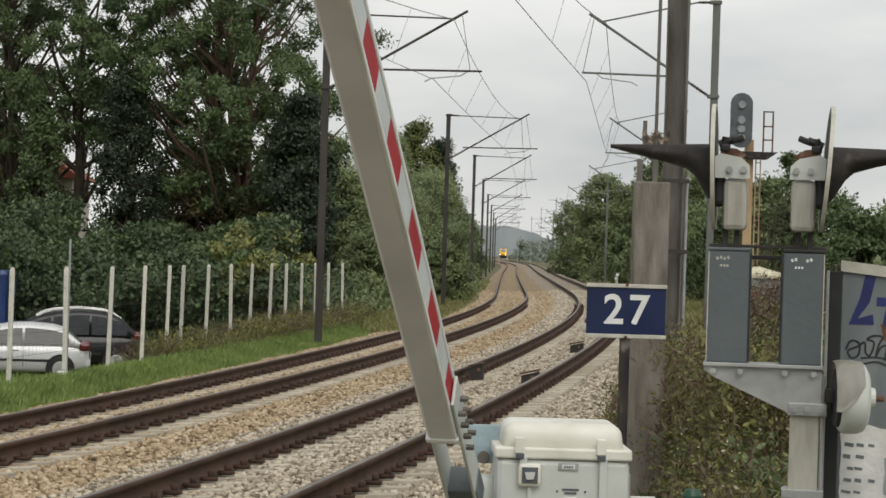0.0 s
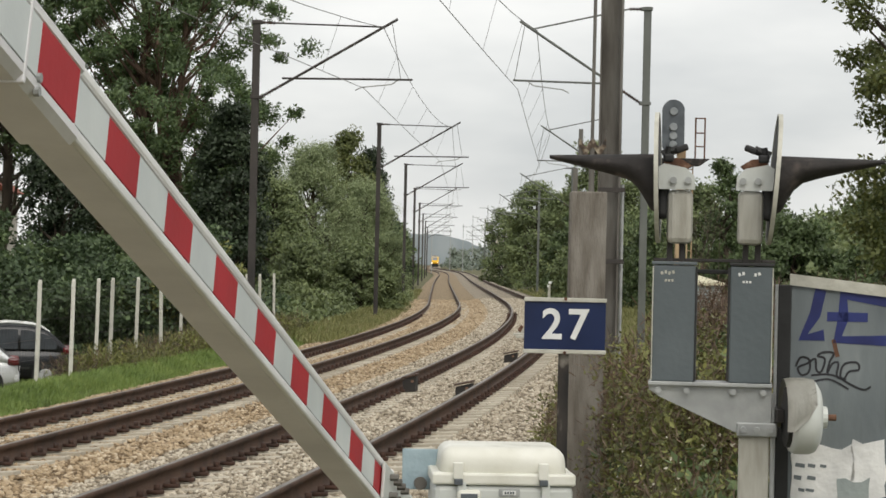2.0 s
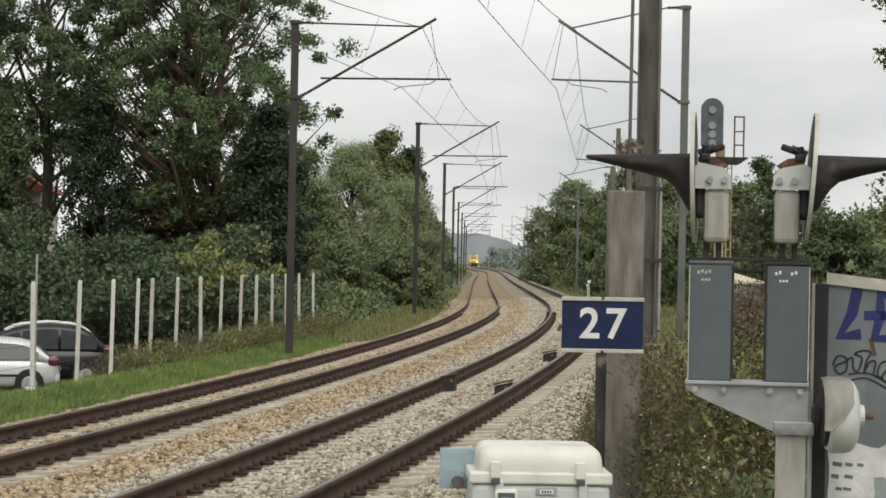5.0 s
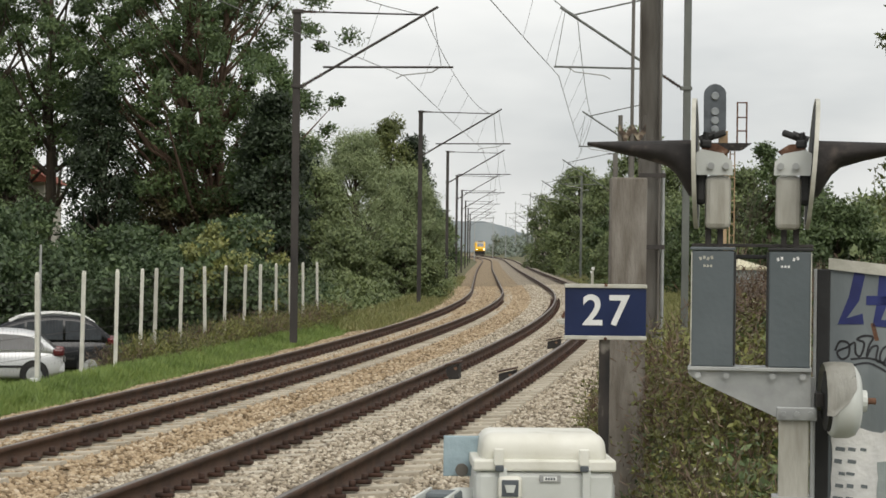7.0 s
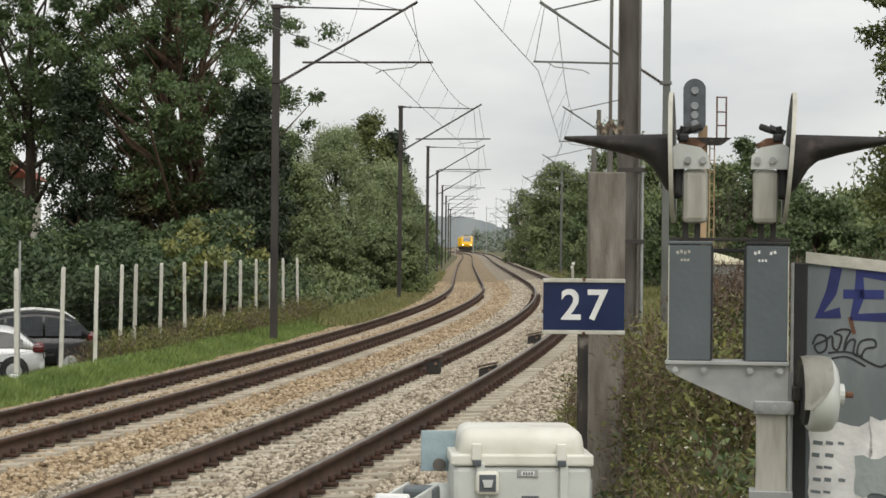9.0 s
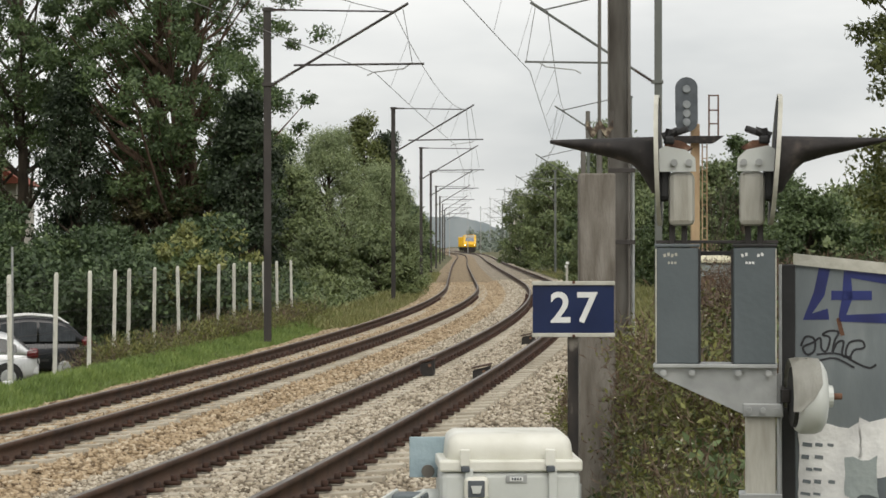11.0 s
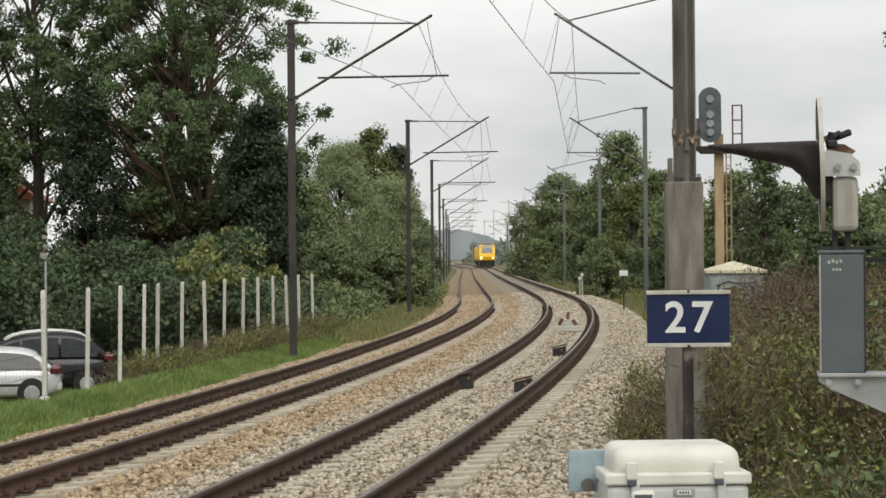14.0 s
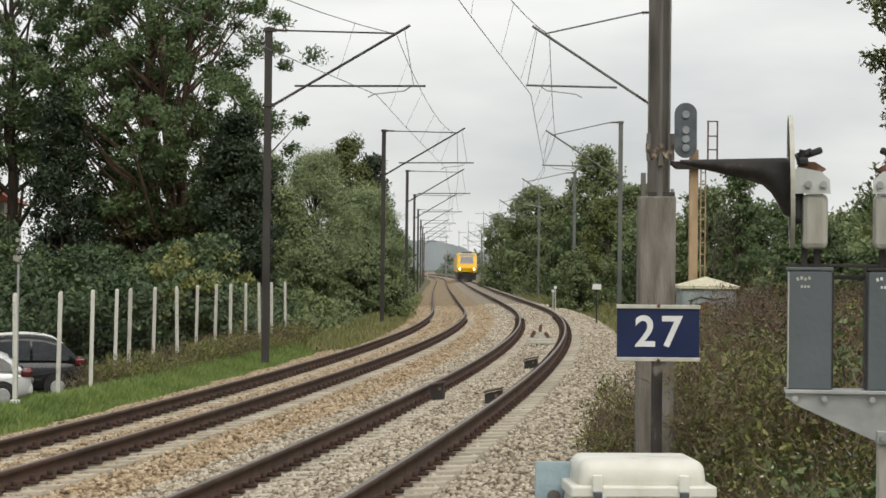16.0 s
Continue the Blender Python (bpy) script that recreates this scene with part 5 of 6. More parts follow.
def house():
    t = thing("house", pose(-21.35, 104, 1.1, 0, 0, 4), "house with cream walls and a red tiled roof behind trees", "house")
    part("wall", box((0, 0, 1.7), (6, 7, 3.4)), RENDER_WALL, t)
    bm = prism([(-3.4, 3.3), (3.4, 3.3), (0, 5.6)], 7.6, "y", 0)
    part("roof", bm, TILE_RED, t)
    part("chimney", box((1.2, 1, 5.2), (0.6, 0.6, 1.4)), TILE_RED, t)
    for x in (-1.5, 1.5):
        w = part("window", box((x, -3.51, 1.8), (1.1, 0.06, 1.3), 0.01), SIGN_WHITE, t)
        part("pane", box((x, -3.545, 1.8), (0.9, 0.02, 1.1)), CAR_GLASS, w)


white_fence()
build_cars()
house()


# ---- vegetation ----
def limb(bm, a, b, r0, r1, n=7):
    add_rod(bm, a, b, r0, r1, n, caps=False)


def tree(x, y, z, height, width, mat, label, leaf=0.16, clumps=90, per=260, trunk_h=0.25, clump_r=0.75, stems=1, egg=0.5, hollow=0.45, droop=0.0, slim=0.5, flat=1.0, dome=None, rise=0.9, bark=None):
    """A trunk with limbs that end in leaf clumps."""
    dome = trunk_h < 0.06 if dome is None else dome
    t = thing("tree", pose(x, y, z), label, "tree", "trees")
    r = random.Random(int(x * 13 + y * 7))
    bm = bmesh.new()
    centres = []
    for s in range(stems):
        ox, oy = (r.uniform(-0.14, 0.14) * width, r.uniform(-0.1, 0.1) * width) if stems > 1 else (0, 0)
        r0 = 0.026 * height / (1 + 0.35 * (stems - 1))
        lean = Vector((r.uniform(-0.08, 0.08), r.uniform(-0.08, 0.08), 1))
        n = 8
        axis = [Vector((ox, oy, -0.3)) + lean * (height * 0.92 * k / n) + Vector((r.uniform(-.18, .18), r.uniform(-.18, .18), 0)) * (k > 0) for k in range(n + 1)]
        thick = [r0 * (1 - k / (n + 0.5)) + 0.015 for k in range(n + 1)]
        for k in range(n):
            limb(bm, axis[k], axis[k + 1], thick[k], thick[k + 1])
        def along(g):
            g = min(0.999, max(0.0, g)) * n
            return axis[int(g)].lerp(axis[int(g) + 1], g - int(g)), thick[int(g)]
        for j in range(max(3, clumps // stems)):
            g = trunk_h + (1.03 - trunk_h) * (j + r.random()) / max(3, clumps // stems)
            u = (g - trunk_h) / (1 - trunk_h)
            prof = math.sin(math.pi * min(0.97, max(0.10, u ** egg * 0.92 + 0.06))) ** 0.6
            if dome:
                prof = max(0.12, 1 - min(1.0, u) ** 2.4) ** 0.5
            turn = r.uniform(0, 2 * math.pi)
            rad = width / 2 * prof * math.sqrt(r.uniform(hollow * hollow, 1.0)) * r.uniform(0.85, 1.1)
            q, thin = along(g)
            c = Vector((q.x + rad * math.cos(turn), q.y + rad * math.sin(turn) * flat, q.z + r.uniform(-0.3, 0.3) - droop * rad * 0.3))
            centres.append(c)
            if j % 3 == 0:
                root, thin = along(max(0.1, g - 0.06 - rise * rad / height))
                a = root.lerp(c, 0.35) + Vector((r.uniform(-.15, .15), r.uniform(-.15, .15), -0.10 * rad))
                b = root.lerp(c, 0.7) + Vector((r.uniform(-.2, .2), r.uniform(-.2, .2), -0.03 * rad))
                limb(bm, root, a, thin * 0.42 + 0.012, thin * 0.30 + 0.010, 5)
                limb(bm, a, b, thin * 0.30 + 0.010, thin * 0.16 + 0.008, 5)
                limb(bm, b, c, thin * 0.16 + 0.008, 0.006, 4)
    part("trunk", bm, bark or BARK, t)
    c = np.array([tuple(v) for v in centres])
    n = len(c)
    cnt = per
    size = clump_r * rng.uniform(0.55, 1.25, n)
    d = unit(n * cnt) * (rng.uniform(0, 1, (n * cnt, 1)) ** 0.5)
    d[:, 2] *= 0.72
    at = np.repeat(c, cnt, 0) + d * np.repeat(size, cnt)[:, None]
    if droop:
        at[:, 2] -= droop * rng.uniform(0, 1, len(at)) ** 2 * clump_r
    out = at - np.array((0, 0, height * 0.45))
    out /= np.linalg.norm(out, axis=1, keepdims=True) + 1e-9
    face = d + 0.5 * out + (0, 0, 0.35)
    leaves("crown", at, leaf, mat, t, slim=slim, droop=droop * 0.8, face=face)
    return t


def shrubbery(name, label, region, n, leaf, mat, category="bushes", mound=1.0, seed=3, clump=0.55, per=90, slim=0.6, up=0.1):
    """A bank of overlapping leaf mounds. region(u, v): foot x, y and height of the mound there."""
    r = np.random.default_rng(seed)
    at, face = [], []
    for k in range(n):
        x, y, h = region(r.uniform(), r.uniform())
        z0 = float(ground_z(x, y))
        m = max(3, int(per * (0.4 + h / 2)))
        v = r.normal(size=(m, 3))
        v /= np.linalg.norm(v, axis=1, keepdims=True)
        v *= r.uniform(0.55, 1, (m, 1)) ** 0.6
        c = clump * r.uniform(0.6, 1.4)
        at.append(np.array((x, y, z0 + h * r.uniform(0.15, 1.0) ** 0.7)) + v * (c, c, c * 0.7 * mound))
        face.append(v + (0, 0, 0.4))
    ob = leaves(name, np.concatenate(at), leaf, mat, slim=slim, up=up, face=np.concatenate(face))
    return tagged(ob, label, category, kind="stuff")


def build_trees():
    tall = "tall ash-like tree with dark fine foliage and gaps showing sky"
    tree(-10.5, 88, -0.4, 17.8, 10.6, LEAF_ASH, tall, leaf=0.17, slim=0.45, clumps=560, per=190, trunk_h=0.21, clump_r=0.56, stems=4, hollow=0.12, egg=0.75, bark=BARK_BROWN)
    tree(-17.4, 91, 0.0, 17.0, 10.0, LEAF_ASH, tall, leaf=0.17, slim=0.45, clumps=350, per=180, trunk_h=0.34, clump_r=0.56, stems=3, hollow=0.12, egg=0.75)
    tree(-22.0, 96, 0.6, 15.0, 8.0, LEAF_WILLOW, "light grey-green tree at the edge of the wood", leaf=0.2, clumps=200, per=120, trunk_h=0.15, clump_r=0.8, stems=2, hollow=0.2)
    tree(-28.0, 100, 0.8, 17.0, 9.5, LEAF_ASH, tall, leaf=0.2, clumps=160, per=100, trunk_h=0.15, clump_r=0.9, stems=2, hollow=0.2)
    # Deep shade of these trees is put into the near-black leaf colour.
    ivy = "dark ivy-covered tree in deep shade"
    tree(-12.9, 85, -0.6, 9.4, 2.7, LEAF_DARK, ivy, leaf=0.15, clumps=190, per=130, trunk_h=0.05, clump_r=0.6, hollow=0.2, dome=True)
    tree(-10.9, 86.5, -0.6, 5.6, 2.6, LEAF_VINE, "tangle of browning climbers round the foot of the trunks", leaf=0.15, clumps=90, per=110, trunk_h=0.05, clump_r=0.55, hollow=0.2)
    tree(-9.1, 86.5, -0.6, 5.2, 2.2, LEAF_VINE, "tangle of browning climbers round the foot of the trunks", leaf=0.15, clumps=70, per=110, trunk_h=0.05, clump_r=0.55, hollow=0.2)
    tree(-16.7, 86, -0.6, 8.2, 1.9, LEAF_BUSH, "green leafy tree at the edge of the wood", leaf=0.15, clumps=110, per=130, trunk_h=0.05, clump_r=0.5, hollow=0.2)
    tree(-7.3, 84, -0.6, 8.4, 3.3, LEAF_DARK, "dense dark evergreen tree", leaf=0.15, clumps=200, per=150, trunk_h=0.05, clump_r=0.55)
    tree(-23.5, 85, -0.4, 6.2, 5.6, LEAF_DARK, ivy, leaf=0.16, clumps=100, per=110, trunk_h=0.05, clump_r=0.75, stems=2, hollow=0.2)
    wil = "rounded grey-green willow beside the line"
    tree(-9.4, 128, -0.4, 9.0, 6.6, LEAF_WILLOW, wil, leaf=0.2, clumps=220, per=260, trunk_h=0.04, clump_r=0.85, droop=0.5, slim=0.22)
    tree(-6.4, 130, -0.4, 9.4, 5.6, LEAF_WILLOW, wil, leaf=0.2, clumps=210, per=260, trunk_h=0.04, clump_r=0.8, droop=0.5, slim=0.22)
    tree(-7.6, 121, -0.4, 6.6, 4.4, LEAF_MID, "dusky green tree before the willows", leaf=0.2, clumps=140, per=140, trunk_h=0.04, clump_r=0.65)
    tree(-3.6, 141, -0.4, 7.8, 4.4, LEAF_WILLOW, wil, leaf=0.2, clumps=150, per=240, trunk_h=0.04, clump_r=0.75, droop=0.5, slim=0.22)
    tree(-5.0, 150, -0.4, 11.2, 4.4, LEAF_AUTUMN, "tree with yellowing crown above the willows", leaf=0.22, clumps=110, per=140, trunk_h=0.12, clump_r=0.75)
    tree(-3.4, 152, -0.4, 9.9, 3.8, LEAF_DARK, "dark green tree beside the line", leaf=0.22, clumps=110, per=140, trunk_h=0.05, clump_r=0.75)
    tree(-2.9, 108, -0.5, 3.3, 4.0, LEAF_MID, "bright green rounded bush before the willows", leaf=0.17, clumps=120, per=150, trunk_h=0.03, clump_r=0.5, dome=True)
    tree(-5.6, 104, -0.5, 3.4, 3.4, LEAF_MID, "bright green rounded bush before the willows", leaf=0.17, clumps=100, per=140, trunk_h=0.03, clump_r=0.5, dome=True)
    for k, (x, y, h, w) in enumerate(((-3.9, 176, 7.0, 4.0), (-4.2, 205, 6.5, 4.5), (-4.4, 240, 6.5, 5.0), (-5.0, 290, 7.0, 6.0), (-6.5, 350, 7.5, 8.0))):
        tree(x, y, -0.4, h, w, (LEAF_BUSH, LEAF_MID)[k % 2], "dark green tree beside the line", leaf=0.3, clumps=70, per=120, trunk_h=0.04, clump_r=0.9)
    # near side of the line
    tree(11.6, 172, -0.4, 11.8, 6.0, LEAF_MID, "round-topped green tree beyond the masts", leaf=0.26, clumps=120, per=150, trunk_h=0.12, clump_r=0.85)
    tree(9.4, 215, -0.4, 10.2, 7.0, LEAF_MID, "green tree beside the line", leaf=0.28, clumps=140, per=130, trunk_h=0.05, clump_r=0.9)
    tree(7.9, 262, -0.4, 8.6, 5.5, LEAF_MID, "green tree beside the line", leaf=0.3, clumps=90, per=110, trunk_h=0.05, clump_r=0.9)
    tree(9.6, 186, -0.4, 8.4, 4.6, LEAF_MID, "dense green tree in the hedge", leaf=0.24, clumps=110, per=130, trunk_h=0.05, clump_r=0.8)
    tree(13.8, 160, -0.4, 8.6, 5.0, LEAF_MID, "dense green tree in the hedge", leaf=0.22, clumps=120, per=130, trunk_h=0.05, clump_r=0.8)
    tree(10.9, 146, -0.3, 7.0, 3.6, LEAF_AUTUMN, "tree with yellowing leaves in the hedge", leaf=0.2, clumps=80, per=160, trunk_h=0.05, clump_r=0.65)
    tree(7.4, 122, -0.3, 3.4, 2.6, LEAF_MID, "pale green rounded bush beside the line", leaf=0.17, clumps=70, per=150, trunk_h=0.04, clump_r=0.45, dome=True)
    for k, (x, y, h, w) in enumerate(((10.4, 128, 4.6, 4.2), (10.6, 110, 4.4, 4.0), (10.9, 95, 5.2, 4.0), (11.5, 82, 4.2, 3.6), (13.5, 78, 3.7, 4.0), (16.0, 84, 4.6, 5.0), (19.0, 86, 5.0, 5.0), (9.4, 150, 5.0, 4.5), (11.0, 255, 8, 6), (12, 310, 8, 8))):
        tree(x, y, 0.3, h, w, (LEAF_MID, LEAF_BUSH)[k % 2], "leafy green hedge tree beside the line", leaf=0.18 if y < 140 else 0.28, clumps=100, per=130, trunk_h=0.03, clump_r=0.6)
    tree(9.5, 75, 0.3, 5.4, 1.3, LEAF_BUSH, "slender upright green shrub above the hedge", leaf=0.13, clumps=70, per=130, trunk_h=0.05, clump_r=0.35)
    tree(9.55, 62, 0.3, 3.1, 3.0, LEAF_BUSH, "leafy green hedge tree beside the line", leaf=0.13, clumps=90, per=170, trunk_h=0.03, clump_r=0.45)
    tree(11.8, 60, 0.3, 3.1, 3.4, LEAF_BUSH, "leafy green hedge tree beside the line", leaf=0.13, clumps=90, per=170, trunk_h=0.03, clump_r=0.45)
    tree(9.15, 37, 0.3, 11.5, 4.7, LEAF_AUTUMN, "tall tree with ivy and turning leaves beside the crossing", leaf=0.10, clumps=420, per=210, trunk_h=0.08, clump_r=0.42, hollow=0.3, egg=0.8)
    tree(9.7, 41, 0.3, 3.6, 3.6, LEAF_BUSH, "leafy green tree beside the crossing", leaf=0.11, clumps=140, per=170, trunk_h=0.05, clump_r=0.45)
    # bare twiggy shrub
    t = thing("bare_shrub", pose(8.1, 68, 0.2), "bare twiggy shrub standing above the hedge", "shrub")
    bm = bmesh.new()
    r = random.Random(5)
    for k in range(14):
        a = Vector((r.uniform(-0.5, 0.5), r.uniform(-0.4, 0.4), 1.5))
        b = a + Vector((r.uniform(-0.7, 0.7), r.uniform(-0.3, 0.3), r.uniform(1.2, 2.3)))
        limb(bm, a, b, 0.010, 0.004, 4)
        for j in range(3):
            c = a.lerp(b, r.uniform(0.4, 0.9))
            limb(bm, c, c + Vector((r.uniform(-0.4, 0.4), r.uniform(-0.3, 0.3), r.uniform(0.2, 0.6))), 0.006, 0.003, 3)
    part("branchwork", bm, BARK, t)


def build_banks():
    def bramble(u, v):
        y = 68.5 + 12 * v
        x = -25 + 20.5 * u
        edge = 1 - smoothstep(0.88, 1.02, u)
        lump = 0.25 * math.sin(17 * u + 3 * v) + 0.3 * math.sin(37 * u - 5 * v) + 0.75 * math.exp(-((u - 0.85) / 0.06) ** 2) + 0.9 * smoothstep(0.66, 0.5, u)
        return x, y, max(0.3, float((1.95 + 1.55 * v + lump) * (0.3 + 0.7 * edge)) + 0.3)

    def bramble_crest(u, v):
        x, y, h = bramble(0.79 + 0.18 * u, v)
        return x, y, h + 0.15
    shrubbery("bramble_bank", "dense bank of dark green brambles behind the fence", bramble, 900, 0.17, LEAF_BRAMBLE, seed=3, clump=0.62, per=120)
    shrubbery("pale_bramble_tops", "paler green shoots over the brambles", lambda u, v: (bramble(u, v)[0], bramble(u, v)[1], bramble(u, v)[2] + 0.2), 260, 0.17, LEAF_BUSH, seed=13, clump=0.36, per=60)
    shrubbery("yellow_brambles", "yellowing bramble leaves on the crest of the bank", bramble_crest, 130, 0.16, LEAF_YELLOW, seed=14, clump=0.38, per=55)
    def verge(u, v):
        y = 72 * (150 / 72) ** u
        s = -7.9 - 3.2 * v - 0.3
        return float(rail_x(y)) + s, y, float(0.4 + 2.3 * v + 0.5 * math.sin(23 * u))
    shrubbery("lineside_bushes", "green bushes and scrub along the far side of the line", verge, 620, 0.17, LEAF_MID, seed=4, clump=0.5, per=100)
    def verge_far(u, v):
        y = 150 * (480 / 150) ** u
        return float(rail_x(y)) - 8.2 - 4 * v, y, 0.6 + 2.5 * v
    shrubbery("distant_lineside_bushes", "dark scrub along the distant line", verge_far, 420, 0.32, LEAF_MID, seed=5, clump=1.0, per=45)
    def right_far(u, v):
        y = 60 * (480 / 60) ** u
        return float(rail_x(y)) + 4.4 + 5.5 * v + 1.5 * smoothstep(60, 120, y), y, float(0.5 + (2.4 + 1.2 * math.sin(17 * u)) * v)
    shrubbery("right_hedge", "green hedge and scrub along the near side of the line", right_far, 950, 0.2, LEAF_MID, seed=6, clump=0.75, per=70)
    def weeds(u, v):
        y = 9.9 * (66 / 9.9) ** u
        s = 2.45 + (8.5 if y > 20 else 3.8) * v
        return float(rail_x(y)) + s, y, float(0.12 + 0.55 * smoothstep(0, 0.25, v) + 0.22 * math.sin(31 * u + 5 * v))
    shrubbery("weed_bank", "tangle of yellowing weeds and brambles on the bank", weeds, 2300, 0.04, LEAF_WEED, "weeds", seed=7, clump=0.20, per=120, slim=0.42, up=0.25)
    shrubbery("dry_weeds", "brown dry stems and dead leaves among the weeds", weeds, 1450, 0.085, LEAF_BROWN, "weeds", seed=8, clump=0.34, per=85, slim=0.08, up=0.8)
    shrubbery("green_weeds", "fresh green weeds low on the bank", weeds, 420, 0.065, LEAF_BUSH, "weeds", seed=9, clump=0.2, per=70, slim=0.5, up=0.25)
    def near_bank(u, v):
        x, y = 1.72 + 1.9 * u, 13.2 + 6.3 * v
        return x, y, max(0.1, 1.30 + 0.12 * math.sin(9 * u + 4 * v) - float(ground_z(x, y)) - 0.25)
    shrubbery("bank_weeds", "tall tangled weeds on the near bank", near_bank, 420, 0.042, LEAF_WEED, "weeds", seed=15, clump=0.25, per=110, slim=0.42, up=0.25)
    shrubbery("bank_stems", "brown dry stems on the near bank", near_bank, 320, 0.085, LEAF_BROWN, "weeds", seed=16, clump=0.28, per=90, slim=0.08, up=0.8)

    def brown_patch(u, v):
        y = 14 * (44 / 14) ** u
        return float(rail_x(y)) + 2.7 + 5.5 * v, y, float(0.68 + 0.3 * math.sin(13 * u + 7 * v))
    shrubbery("withered_weeds", "withered red-brown weeds in patches on the bank", brown_patch, 800, 0.055, LEAF_WITHERED, "weeds", seed=23, clump=0.28, per=110, slim=0.25, up=0.5)

    def tall_weeds(u, v):
        y = 10.2 * (60 / 10.2) ** u
        s = 2.9 + (8.0 if y > 20 else 3.6) * v
        return float(rail_x(y)) + s, y, 0.65 + 0.35 * math.sin(47 * u + 11 * v)
    shrubbery("tall_weeds", "tall uneven weed stalks standing above the bank", tall_weeds, 420, 0.10, LEAF_BROWN, "weeds", seed=21, clump=0.22, per=60, slim=0.07, up=1.6, mound=2.2)
    shrubbery("leafy_shoots", "leafy green shoots standing above the weeds", tall_weeds, 130, 0.05, LEAF_WEED, "weeds", seed=22, clump=0.2, per=50, slim=0.4, up=0.4, mound=1.6)

    shrubbery("seed_heads", "pale dry seed heads and small flowers among the weeds", weeds, 300, 0.022, SEEDS, "weeds", seed=24, clump=0.3, per=26, slim=0.6, up=0.3, mound=1.5)

    def tuft(u, v):
        return 1.72 + 0.6 * u, 23.5 + 3.0 * v, 0.2 + 0.75 * math.sin(math.pi * (0.15 + 0.7 * u))
    shrubbery("post_tuft", "dark tuft of weeds at the edge of the ballast", tuft, 80, 0.07, LEAF_BROWN, "weeds", seed=10, clump=0.18, per=70, slim=0.12, up=0.9)
    shrubbery("green_tuft", "olive leaves in the tuft at the edge of the ballast", tuft, 60, 0.06, LEAF_WEED, "weeds", seed=25, clump=0.18, per=60, slim=0.35, up=0.4)
    def fence_foot(u, v):
        w = 0.22 + 0.8 * u
        x, y = fence_xy(w)
        return x + 0.75 - 1.3 * v, y, 0.25 + 0.8 * (0.35 + 0.65 * v) * (0.45 + 0.55 * math.sin(19 * u + 1.0) * math.sin(7 * u))
    shrubbery("fence_weeds", "tall olive weeds growing through the foot of the fence", fence_foot, 520, 0.10, LEAF_WEED, "weeds", seed=11, clump=0.28, per=65, slim=0.22, up=0.7)
    shrubbery("fence_stems", "brown dead stems at the foot of the fence", fence_foot, 260, 0.16, LEAF_BROWN, "weeds", seed=12, clump=0.3, per=60, slim=0.07, up=1.0)


def build_grass():
    """Blades on the verge and round the parked cars."""
    def blades(name, n, f, size, mat, label, slim=0.09):
        u, v = rng.uniform(size=n), rng.uniform(size=n)
        x, y = f(u, v)
        at = np.stack([x, y, ground_z(x, y) - 0.02 - 0.2 * smoothstep(-7.7, -7.0, x - rail_x(y)) * (x < rail_x(y) - 5)], -1)
        tagged(leaves(name, at, size, mat, slim=slim, up=1.6), label, "grass", kind="stuff")
    blades("grass_verge", 80000, lambda u, v: (rail_x(32 * (75 / 32) ** u) - 6.95 - 3.6 * v ** 1.2 + 0.25 * np.sin(3.1 * np.log(32 + 43 * u) * 9), 32 * (75 / 32) ** u), 0.17, GRASS, "green grass verge between the track and the fence")
    blades("grass_edge", 45000, lambda u, v: (rail_x(30 * (80 / 30) ** u) - 6.72 - 1.6 * v + 0.15 * np.sin(u * 61), 30 * (80 / 30) ** u), 0.13, GRASS, "short green grass where the verge meets the ballast")
    blades("grass_park", 70000, lambda u, v: (-22 + 14 * u, 44 + 26 * v), 0.22, GRASS, "green grass round the parked cars")
    blades("grass_lineside", 40000, lambda u, v: (rail_x(66 * (190 / 66) ** u) - 6.1 - 4.0 * v ** 1.2, 66 * (190 / 66) ** u), 0.3, DRY_GRASS, "tall yellow-green grass beside the far track")
    blades("grass_right", 30000, lambda u, v: (rail_x(45 * (200 / 45) ** u) + 1.9 + 4.0 * v ** 1.2, 45 * (200 / 45) ** u), 0.28, DRY_GRASS, "tall dry grass beside the near track")


build_trees()
build_banks()
build_grass()


